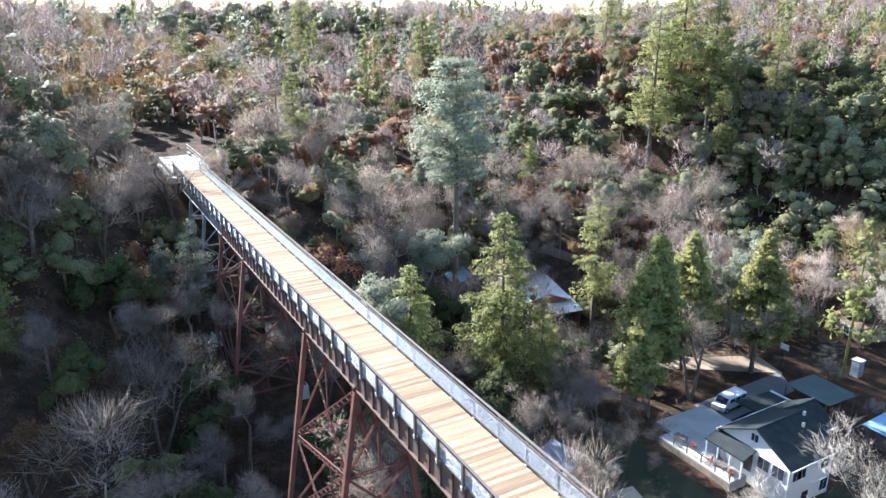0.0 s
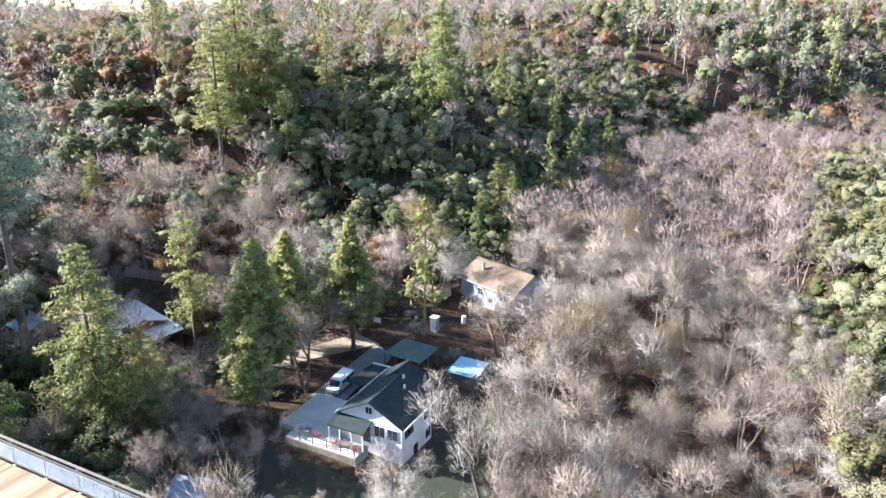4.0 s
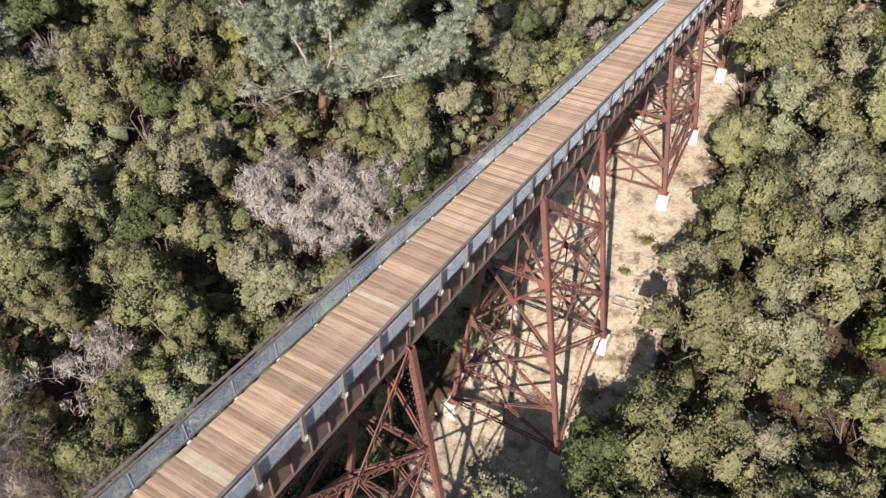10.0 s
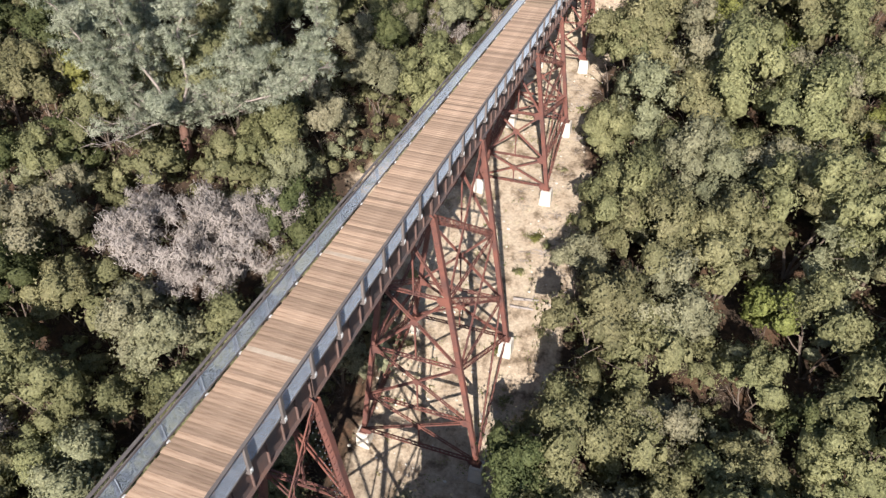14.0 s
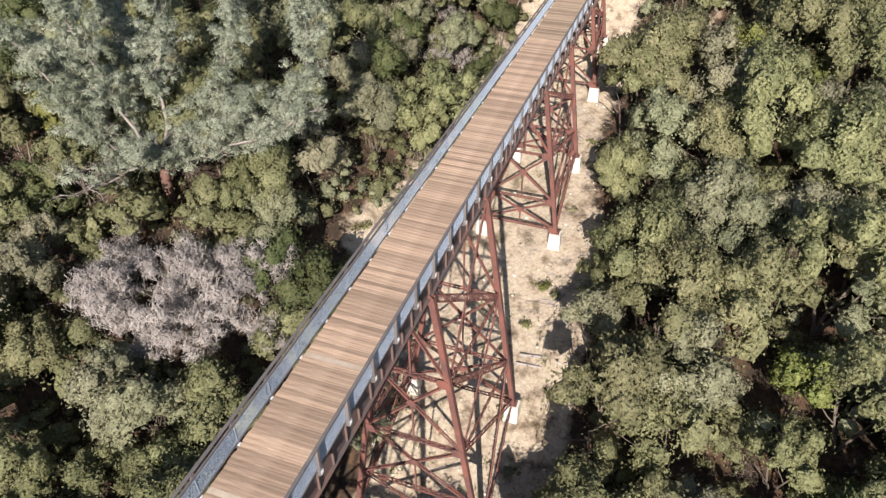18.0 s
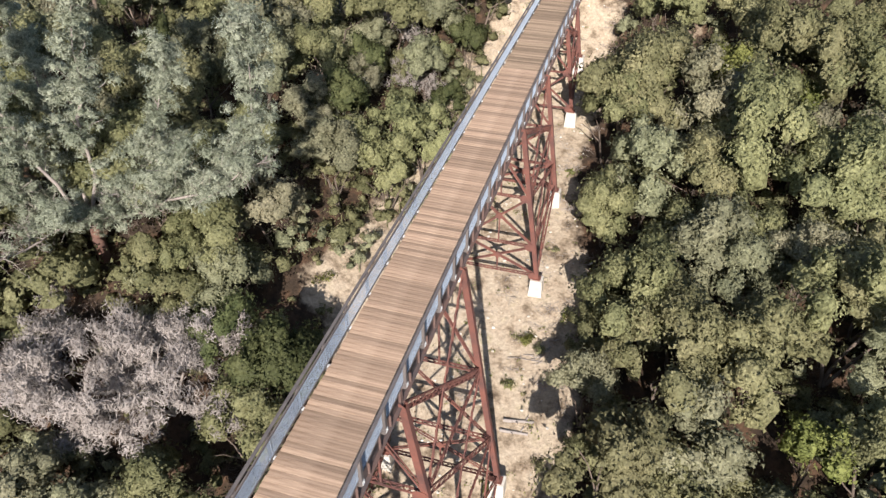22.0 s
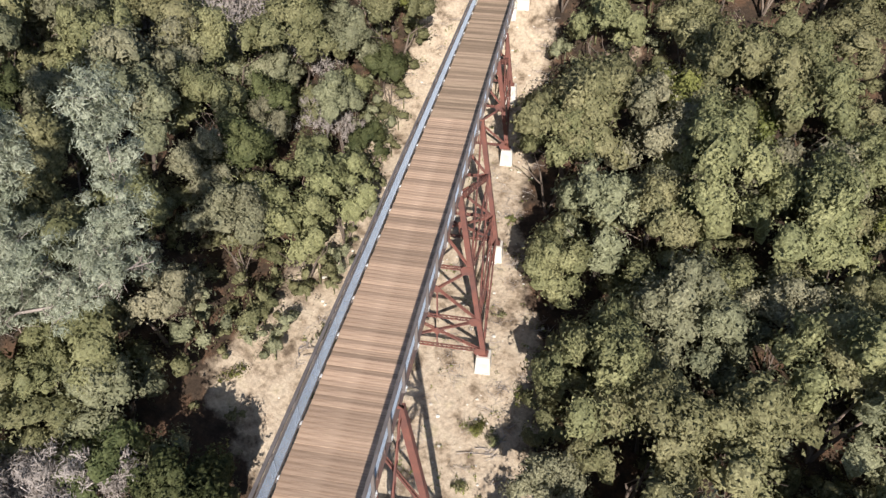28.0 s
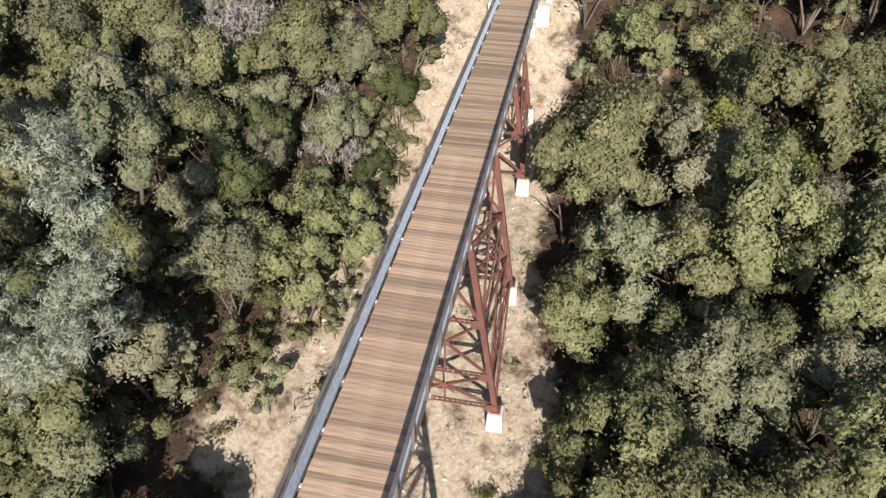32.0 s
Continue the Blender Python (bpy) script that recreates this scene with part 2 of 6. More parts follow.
def leaf_mat(name, col, col2, rnd=0.22, rough=0.6, hue=0.02, sss=0.42, grain=9.0, tilt=0.9):
    """Foliage: two greens by leaf, a shift by tree, small leaves that each face their own way, some light through the leaf."""
    m = bpy.data.materials.new(name)
    m.use_nodes = True
    n, l = m.node_tree.nodes, m.node_tree.links
    b = n["Principled BSDF"]
    b.inputs["Roughness"].default_value, b.inputs["Specular IOR Level"].default_value = rough, 0.14
    geo, oi, tc, nz = n.new("ShaderNodeNewGeometry"), n.new("ShaderNodeObjectInfo"), n.new("ShaderNodeTexCoord"), n.new("ShaderNodeTexNoise")
    nz.inputs["Scale"].default_value = 0.35
    l.new(tc.outputs["Object"], nz.inputs["Vector"])
    av = n.new("ShaderNodeMath")
    av.operation = "MULTIPLY_ADD"
    av.inputs[1].default_value = 0.6
    l.new(geo.outputs["Random Per Island"], av.inputs[0])
    sh = n.new("ShaderNodeMath")
    sh.operation = "MULTIPLY_ADD"
    sh.inputs[1].default_value, sh.inputs[2].default_value = 2.2, -0.9
    l.new(nz.outputs["Fac"], sh.inputs[0])
    l.new(sh.outputs[0], av.inputs[2])
    mix = n.new("ShaderNodeMix")
    mix.data_type, mix.clamp_factor = "RGBA", True
    mix.inputs["A"].default_value, mix.inputs["B"].default_value = (*col, 1), (*col2, 1)
    l.new(av.outputs[0], mix.inputs["Factor"])
    hs = n.new("ShaderNodeHueSaturation")
    mr, mh = n.new("ShaderNodeMapRange"), n.new("ShaderNodeMapRange")
    mr.inputs[3].default_value, mr.inputs[4].default_value = 1 - rnd, 1 + rnd
    mh.inputs[3].default_value, mh.inputs[4].default_value = 0.5 - hue, 0.5 + hue
    l.new(oi.outputs["Random"], mr.inputs[0])
    fr = n.new("ShaderNodeMath")
    fr.operation = "FRACT"
    ml = n.new("ShaderNodeMath")
    ml.operation = "MULTIPLY"
    ml.inputs[1].default_value = 7.31
    l.new(oi.outputs["Random"], ml.inputs[0])
    l.new(ml.outputs[0], fr.inputs[0])
    l.new(fr.outputs[0], mh.inputs[0])
    l.new(mr.outputs[0], hs.inputs["Value"])
    l.new(mh.outputs[0], hs.inputs["Hue"])
    vo = n.new("ShaderNodeTexVoronoi")
    vo.inputs["Scale"].default_value = grain
    l.new(tc.outputs["Object"], vo.inputs["Vector"])
    sub, sc, ad3, nm = (n.new("ShaderNodeVectorMath") for _ in range(4))
    sub.operation, sc.operation, ad3.operation, nm.operation = "SUBTRACT", "SCALE", "ADD", "NORMALIZE"
    sub.inputs[1].default_value = (0.5, 0.5, 0.5)
    sc.inputs["Scale"].default_value = tilt
    l.new(vo.outputs["Color"], sub.inputs[0])
    l.new(sub.outputs[0], sc.inputs[0])
    l.new(geo.outputs["Normal"], ad3.inputs[0])
    l.new(sc.outputs[0], ad3.inputs[1])
    l.new(ad3.outputs[0], nm.inputs[0])
    l.new(nm.outputs[0], b.inputs["Normal"])
    sx, vr = n.new("ShaderNodeSeparateXYZ"), n.new("ShaderNodeMapRange")
    vr.inputs[3].default_value, vr.inputs[4].default_value = 0.66, 1.34
    l.new(vo.outputs["Color"], sx.inputs[0])
    l.new(sx.outputs[0], vr.inputs[0])
    gr = n.new("ShaderNodeVectorMath")
    gr.operation = "SCALE"
    l.new(mix.outputs["Result"], gr.inputs[0])
    l.new(vr.outputs[0], gr.inputs["Scale"])
    l.new(gr.outputs[0], hs.inputs["Color"])
    l.new(hs.outputs[0], b.inputs["Base Color"])
    if sss:
        tr, ad = n.new("ShaderNodeBsdfTranslucent"), n.new("ShaderNodeMixShader")
        ad.inputs[0].default_value = sss
        l.new(hs.outputs[0], tr.inputs["Color"])
        l.new(nm.outputs[0], tr.inputs["Normal"])
        l.new(b.outputs[0], ad.inputs[1])
        l.new(tr.outputs[0], ad.inputs[2])
        l.new(ad.outputs[0], n["Material Output"].inputs["Surface"])
    return m


M_OAK = leaf_mat("live_oak_leaves", (0.145, 0.147, 0.068), (0.27, 0.257, 0.128), 0.17, hue=0.014)
M_OAK_GREY = leaf_mat("blue_oak_leaves", (0.165, 0.165, 0.096), (0.285, 0.27, 0.165), 0.2)
M_OAK_YEL = leaf_mat("yellow_green_leaves", (0.15, 0.16, 0.045), (0.25, 0.25, 0.08), 0.2)
M_OAK_DARK = leaf_mat("dark_oak_leaves", (0.065, 0.08, 0.032), (0.135, 0.145, 0.06), 0.2, hue=0.008)
M_GREYPINE = leaf_mat("grey_pine_needles", (0.235, 0.255, 0.175), (0.40, 0.41, 0.305), 0.12, hue=0.01)
M_PINE = leaf_mat("yellow_green_needles", (0.20, 0.215, 0.075), (0.37, 0.36, 0.15), 0.15, hue=0.015, sss=0.48)
M_CEDAR = leaf_mat("cedar_sprays", (0.20, 0.21, 0.07), (0.36, 0.345, 0.13), 0.15, hue=0.015)
M_RUSSET = leaf_mat("russet_leaves", (0.22, 0.115, 0.055), (0.33, 0.20, 0.105), 0.2, hue=0.02)
M_TAN = leaf_mat("tan_dry_leaves", (0.235, 0.165, 0.085), (0.32, 0.24, 0.13), 0.15)
M_TWIG = mat("bare_twigs", (0.38, 0.31, 0.255), (0.22, 0.172, 0.14), 0.9, scale=0.4, fine=3, rnd=0.3)
M_TWIG_PALE = mat("pale_twigs", (0.45, 0.40, 0.355), (0.31, 0.275, 0.24), 0.9, scale=0.4, fine=3, rnd=0.18)
# reddish-grey far twigs, their colour lightened to stand in for haze
M_TWIG_FAR = mat("distant_twigs", (0.40, 0.31, 0.285), (0.27, 0.205, 0.19), 0.9, scale=0.03, fine=0.3)
M_LIMB = mat("pale_grey_limbs", (0.36, 0.31, 0.27), (0.21, 0.17, 0.145), 0.95, scale=1.5, fine=12, bump=0.02)
M_LICHEN = mat("lichened_dead_twigs", (0.35, 0.305, 0.27), (0.22, 0.19, 0.165), 0.95, scale=0.5, fine=4)
M_BARK = mat("grey_brown_bark", (0.17, 0.13, 0.10), (0.09, 0.07, 0.055), 0.95, scale=2, fine=16, bump=0.02, rnd=0.2)
M_BARK_RED = mat("red_brown_bark", (0.20, 0.105, 0.075), (0.12, 0.07, 0.055), 0.95, scale=1.5, fine=12, bump=0.02)

ICO = bmesh.new()
bmesh.ops.create_icosphere(ICO, subdivisions=1, radius=1)
ICO_V = np.array([v.co[:] for v in ICO.verts])
ICO_T = np.array([[v.index for v in f.verts] for f in ICO.faces])
ICO.free()


def rand_dirs(n, rng):
    d = rng.normal(size=(n, 3))
    return d / np.linalg.norm(d, axis=1, keepdims=True)


def unit(d):
    return d / (np.linalg.norm(d, axis=1, keepdims=True) + 1e-9)


def foliage(soup, centres, radii, per, size, rng, core=0.8, droop=0.0, slim=0.5, squash=0.8, core_jit=0.25, soft=0.5, inner=0.72, outer=1.22, wide=1.0, ragged=0.0):
    """Leaf sprays over a set of lobes, facing outwards, with a smaller uneven core in each lobe."""
    centres = np.asarray(centres, float)
    mid = centres.mean(axis=0) - (0, 0, 0.6 * np.ptp(centres[:, 2]) + 0.3)
    for c, r in zip(centres, radii):
        out = (c - mid) / (np.linalg.norm(c - mid) + 1e-9)
        form = (1, 1, squash) * (1 + rng.uniform(-ragged, ragged, 3))
        n = max(6, int(per * r * r))
        d = rand_dirs(n, rng)
        d[:, 2] = np.where(rng.random(n) < 0.75, np.abs(d[:, 2]), d[:, 2])
        p = c + d * (r * rng.uniform(inner, outer, (n, 1))) * form
        nrm = d + rng.normal(size=(n, 3)) * 0.55 + (0, 0, 0.35)
        u = unit(np.cross(nrm, rand_dirs(n, rng)))
        u[:, 2] -= droop
        w = unit(np.cross(nrm, u))
        s = size * rng.uniform(0.6, 1.35, (n, 1))
        soup.quads(p, u * s * 0.5, w * s * slim * 0.5, unit((d + out * wide) * soft + unit(nrm) * (1 - soft)))
        if core:
            j = 1 + rng.uniform(-core_jit, core_jit, (len(ICO_V), 1))
            soup.add(c + ICO_V * j * r * core * form, ICO_T, unit(ICO_V + out * 0.5))
    return soup


def brush(soup, centres, radii, per, length, width, rng, jit=0.5, up=0.25, deep=0.15):
    """Fine leafless twigs that fan out from inside each lobe of a crown."""
    centres = np.asarray(centres, float)
    mid = centres.mean(axis=0) - (0, 0, 0.6 * np.ptp(centres[:, 2]) + 0.3)
    for c, r in zip(centres, radii):
        out = (c - mid) / (np.linalg.norm(c - mid) + 1e-9)
        n = max(5, int(per * r * r))
        d = rand_dirs(n, rng)
        d[:, 2] = np.where(rng.random(n) < 0.7, np.abs(d[:, 2]), d[:, 2])
        p = c + d * r * rng.uniform(deep, 1.0, (n, 1)) ** 0.6 * (1, 1, 0.85)
        u = unit(d + out * 0.5 + rng.normal(size=(n, 3)) * jit + (0, 0, up))
        w = unit(np.cross(u, rand_dirs(n, rng)))
        s = length * rng.uniform(0.5, 1.3, (n, 1))
        soup.quads(p + u * s * 0.2, u * s * 0.5, w * width * rng.uniform(0.6, 1.3, (n, 1)), unit(d * 0.6 + out * 0.6 + rng.normal(size=(n, 3)) * 0.35))
    return soup


def dome(rng, lobes, r, h, top=0.5, mid=0.5, lo=-0.25, rad=(0.75, 1.5)):
    """Centres and radii of the lobes of a broad crown."""
    d = rand_dirs(lobes, rng)
    d[:, 2] = np.where(d[:, 2] < lo, -d[:, 2], d[:, 2])
    q = rng.uniform(0.45, 0.86, (lobes, 1))
    squeeze = (*rng.uniform(0.82, 1.15, 2), 1.0)
    return d * q * (r, r, h * top) * squeeze + (0, 0, h * mid), rng.uniform(*rad, lobes) * r / 3.6


def clumps(rng, limbs, subs, r, h, top, mid, lo, rad):
    """Lobes gathered on the limbs of a broad crown, with gaps between one limb and the next."""
    c, _ = dome(rng, limbs, r, h, top, mid, lo)
    d = rand_dirs(limbs * subs, rng)
    d[:, 2] = np.where(d[:, 2] < -0.4, -d[:, 2], d[:, 2]) * 1.15
    c = np.repeat(c, subs, axis=0) + d * rng.uniform(0.3, 0.95, (limbs * subs, 1)) * r / 3.6
    return c, rng.uniform(*rad, limbs * subs) * r / 3.6


def grow(rng, height_m, spread, stems=1, levels=4, kids=4, lean=0.0, up=0.35, first=0.3, taper=0.62):
    """Branch segments of a broadleaved tree: lists of (a, b, ra, rb) by level, rising and spreading."""
    out = [[] for _ in range(levels)]

    def go(a, d, length, r, lev):
        n = 3 if lev < 2 else 2
        p = a
        for k in range(n):
            d = d + Vector(rng.normal(size=3) * (0.10 + 0.07 * lev)) + Vector((0, 0, up * 0.12))
            d.normalize()
            q = p + d * (length / n)
            r2 = r * (0.82 if k < n - 1 else 0.7)
            out[lev].append((p, q, r, r2))
            if lev + 1 < levels and (lev > 0 or k >= 1):
                for _ in range(max(1, round(kids / n + rng.uniform(-0.4, 0.6)))):
                    side = Vector(rand_dirs(1, rng)[0])
                    side = (side - d * side.dot(d)).normalized()
                    nd = (d * 0.75 + side * spread + Vector((0, 0, up * 0.3))).normalized()
                    go(q, nd, length * taper * rng.uniform(0.75, 1.2), r2 * 0.62, lev + 1)
            p, r = q, r2

    for s in range(stems):
        w = 2 * math.pi * (s + rng.random() * 0.5) / stems
        k = 0.0 if stems == 1 else 0.32
        go(Vector((0, 0, -0.4)), Vector((math.cos(w) * k + lean, math.sin(w) * k, 1)).normalized(), height_m * (first + 0.12), height_m * 0.022 / math.sqrt(stems), 0)
    return out


def sticks(soup, segs, sides, widen=1.0, least=0.0):
    a, b = np.array([s[0][:] for s in segs]), np.array([s[1][:] for s in segs])
    ra, rb = np.array([s[2] for s in segs]) * widen, np.array([s[3] for s in segs]) * widen
    return soup.tubes(a, b, np.maximum(ra, least), np.maximum(rb, least * 0.8), sides)


PROTO = {}


def proto(kind, name, trunk, trunk_mat, crown, crown_mat, crown_name="crown"):
    PROTO.setdefault(kind, []).append((name, trunk.mesh("trunk", trunk_mat, True), crown.mesh(crown_name, crown_mat, True), crown_name))


def make_oak(kind, leafs, r=3.6, h=7.0, lobes=20, per=135, size=0.235, seed=0, name="live_oak", bark=None, core=0.78):
    """A broad oak: short forked trunk, limbs, and a dome of uneven leafy lobes that hangs low."""
    rng = np.random.default_rng(seed)
    segs = grow(rng, h, 0.75, stems=int(rng.integers(1, 4)), levels=3, kids=3)
    trunk = sticks(Soup(), segs[0] + segs[1], 5, 1.3, 0.03)
    c, rad = clumps(rng, lobes // 2, 5, r, h, 0.52, 0.48, -0.25, (0.5, 0.95))
    crown = foliage(Soup(), c, rad, per, size, rng, core=core, slim=0.7, squash=1.0, inner=0.5, outer=1.48, core_jit=0.4, soft=0.75, wide=1.3, ragged=0.42)
    proto(kind, name, trunk, bark or M_BARK, crown, leafs)


for s in range(5):
    make_oak("oak", M_OAK, 3.5 + 0.35 * (s % 3), 6.8 + 0.6 * (s % 4), 20 + 3 * (s % 3), seed=s)
for s in range(3):
    make_oak("oak_grey", M_OAK_GREY, 3.6, 7.0, 21, seed=20 + s, name="grey_green_oak")
make_oak("oak_yellow", M_OAK_YEL, 3.0, 6.0, 16, seed=31, name="yellow_green_oak")
make_oak("oak_dark", M_OAK_DARK, 3.7, 7.4, 22, seed=33, name="dark_green_oak")
make_oak("oak_dark", M_OAK_DARK, 3.3, 6.8, 20, seed=34, name="dark_green_oak")
make_oak("russet", M_RUSSET, 3.4, 8.0, 16, per=110, size=0.26, seed=41, name="russet_oak", core=0.0)
make_oak("russet", M_RUSSET, 3.0, 7.5, 14, per=110, size=0.26, seed=42, name="russet_oak", core=0.0)


def make_bare(kind, h, spread, stems, twig_mat, seed, name="bare_tree", bark=None, leaves=None, up=0.45, width=0.0085, length=0.8, most=5200, lobes=15, jit=0.5):
    rng = np.random.default_rng(seed)
    segs = grow(rng, h, spread, stems, levels=4, kids=4, up=up)
    trunk = sticks(Soup(), segs[0] + segs[1], 5, 1.0, 0.03)
    crown = sticks(Soup(), segs[2], 3, 1.0, 0.018)
    a3, b3 = np.array([q[0][:] for q in segs[3]]), np.array([q[1][:] for q in segs[3]])
    if len(a3) > 900:
        a3, b3 = a3[::2], b3[::2]
    crown.quads((a3 + b3) / 2, (b3 - a3) * 0.52, unit(np.cross(b3 - a3, rand_dirs(len(a3), rng))) * 0.012)
    ends = np.array([q[1][:] for q in segs[2]])
    c = ends[rng.permutation(len(ends))[:lobes * 3]]
    rad = rng.uniform(0.7, 1.3, len(c)) * h / 11
    brush(crown, c, rad, most / (rad ** 2).sum(), length, width, rng, jit * 1.4, up * 0.6, 0.05)
    proto(kind, name, trunk, bark or M_BARK, crown, twig_mat)
    if leaves:
        ends = np.array([s[1][:] for s in segs[3]])
        leafy = foliage(Soup(), ends[:: max(1, len(ends) // 45)], [0.5] * 60, 40, 0.22, rng, core=0)
        old = PROTO[kind].pop()
        PROTO[kind].append((*old, ("dry_leaves", leafy.mesh("dry_leaves", leaves, True))))


for s in range(4):
    make_bare("bare", 10.5 + s, 0.85, 1 + s % 3, M_TWIG, 50 + s)
make_bare("bare_pale", 11, 0.7, 3, M_TWIG_PALE, 60, name="pale_bare_tree")
make_bare("bare_pale", 12, 0.62, 2, M_TWIG_PALE, 61, name="pale_bare_tree")
make_bare("bare_tan", 11, 0.7, 2, M_TWIG, 64, name="bare_tree_with_dry_leaves", leaves=M_TAN)
make_bare("bare_orange", 9, 0.75, 2, M_TWIG, 66, name="bare_tree_with_orange_leaves", leaves=leaf_mat("orange_leaves", (0.40, 0.14, 0.05), (0.52, 0.24, 0.10)))
make_bare("shrub", 5.5, 0.8, 5, M_TWIG, 70, name="bare_shrub", up=0.7, length=0.75, lobes=9, most=2600)
make_bare("shrub", 5.0, 0.8, 6, M_TWIG_PALE, 71, name="bare_shrub", up=0.7, length=0.75, lobes=9, most=2600)


def make_dead_oak(kind, h, stems, seed, tufts, per):
    """A dead oak: crooked pale limbs, and hanging tufts of lichened twigs over all its ends."""
    rng = np.random.default_rng(seed)
    segs = grow(rng, h, 1.0, stems, levels=4, kids=4, up=0.12, first=0.22, taper=0.7)
    trunk = sticks(Soup(), segs[0] + segs[1], 6, 1.1, 0.04)
    crown = sticks(Soup(), segs[2], 4, 1.0, 0.03)
    sticks(crown, segs[3][::3], 3, 1.0, 0.016)
    ends = np.array([q[1][:] for q in segs[3]] + [q[1][:] for q in segs[2]])
    c = ends[rng.permutation(len(ends))[:tufts]] - (0, 0, 0.15)
    foliage(crown, c, rng.uniform(0.35, 0.8, len(c)), per, 0.42, rng, core=0, droop=0.55, slim=0.13, squash=1.05, inner=0.1)
    proto(kind, "dead_oak", trunk, M_LIMB, crown, M_LICHEN)


make_dead_oak("big_dead_oak", 12, 4, 77, 400, 240)
make_dead_oak("dead_oak", 9.5, 3, 75, 90, 190)
make_dead_oak("dead_oak", 9, 2, 76, 80, 190)


def make_conifer(kind, h, r, leafs, seed, bark, whorls=26, start=0.18, per=70, size=0.5, slim=0.35, droop=0.1, fat=0.55, name="pine_tree", shape=1.0, core=0.55):
    rng = np.random.default_rng(seed)
    n = int(h * 7)
    a = np.stack([np.zeros(8), np.zeros(8), np.linspace(-0.5, h * 0.98, 9)[:-1]], 1)
    b = np.stack([np.zeros(8), np.zeros(8), np.linspace(-0.5, h * 0.98, 9)[1:]], 1)
    rr = np.linspace(h * 0.017, 0.03, 9)
    trunk = Soup().tubes(a, b, rr[:-1], rr[1:], 7)
    crown = Soup()
    f = rng.uniform(0, 1, whorls * 4)
    f.sort()
    z = h * (start + (0.985 - start) * f)
    reach = r * np.minimum(1, (1 - f) ** shape * 1.25 + 0.05) * rng.uniform(0.6, 1.1, len(f)) * np.minimum(1, 0.45 + f * 4)
    w = rng.uniform(0, 2 * math.pi, len(f))
    tip = np.stack([np.cos(w) * reach, np.sin(w) * reach, z - reach * (droop + 0.05)], 1)
    root = np.stack([0 * z, 0 * z, z], 1)
    trunk.tubes(root, tip, np.full(len(f), 0.05), np.full(len(f), 0.015), 3)
    c, rad = [], []
    for k in range(len(f)):
        m = 1 + int(reach[k] > 0.9) + int(reach[k] > 2.0)
        for i in range(m):
            s = 1 - 0.42 * i
            c.append(root[k] + (tip[k] - root[k]) * s)
            rad.append(fat * (0.75 + 0.5 * rng.random()) * (0.55 + 0.45 * min(1, reach[k] / r * 1.5)))
    foliage(crown, c, rad, per, size, rng, core=core, droop=droop, slim=slim, squash=0.7)
    proto(kind, name, trunk, bark, crown, leafs)


make_conifer("cedar", 13, 2.5, M_CEDAR, 80, M_BARK, 46, 0.26, 85, 0.38, 0.4, 0.2, 0.62, "incense_cedar", 0.9)
make_conifer("cedar", 11, 2.2, M_CEDAR, 81, M_BARK, 42, 0.26, 85, 0.38, 0.4, 0.2, 0.62, "incense_cedar", 0.9)
make_conifer("pine", 17, 2.3, M_PINE, 84, M_BARK, 22, 0.24, 90, 0.42, 0.22, 0.0, 0.5, "ponderosa_pine", 0.5, 0.3)
make_conifer("pine", 14, 2.8, M_PINE, 85, M_BARK, 22, 0.15, 110, 0.42, 0.22, 0.0, 0.62, "ponderosa_pine", 0.75, 0.35)
make_conifer("tall_grey_pine", 20, 3.4, M_GREYPINE, 86, M_BARK, 24, 0.5, 110, 0.42, 0.16, -0.25, 0.75, "grey_pine", 0.45, 0.35)
make_conifer("grey_cone", 15, 3.2, M_GREYPINE, 87, M_BARK, 26, 0.12, 100, 0.40, 0.16, -0.15, 0.7, "grey_pine", 0.75, 0.4)


def make_greypine(kind, h, spread, seed, stems=2, lobes=85, size=0.62, kids=5, up=0.9, first=0.38, rad=(0.6, 1.15), core=0.5, per=110, slim=0.16, taper=0.62, thick=0.9, red=0.17):
    rng = np.random.default_rng(seed)
    segs = grow(rng, h, spread, stems, levels=3, kids=kids, up=up, first=first, taper=taper)
    low = [q for q in segs[0] if q[1].z < h * red] or segs[0][:1]
    trunk = sticks(Soup(), low, 7, thick, 0.035)
    limbs = sticks(Soup(), [q for q in segs[0] if q[1].z >= h * red] + segs[1], 6, thick, 0.035)
    sticks(limbs, segs[2], 3, 0.5, 0.012)
    ends = np.array([s[1][:] for s in segs[2]] + [s[1][:] for s in segs[1][1::2]])
    k = rng.permutation(len(ends))[:lobes]
    c = ends[k] + rng.normal(size=(len(k), 3)) * 0.25
    crown = foliage(Soup(), c, rng.uniform(*rad, len(k)), per, size, rng, core=core, droop=0.25, slim=slim, squash=0.85)
    proto(kind, "grey_pine", trunk, M_BARK_RED, crown, M_GREYPINE)
    PROTO[kind].append((*PROTO[kind].pop(), ("branchwork", limbs.mesh("branchwork", M_LIMB, True))))


make_greypine("grey_pine", 15, 0.55, 90)
make_greypine("grey_pine", 13, 0.5, 91, 1)


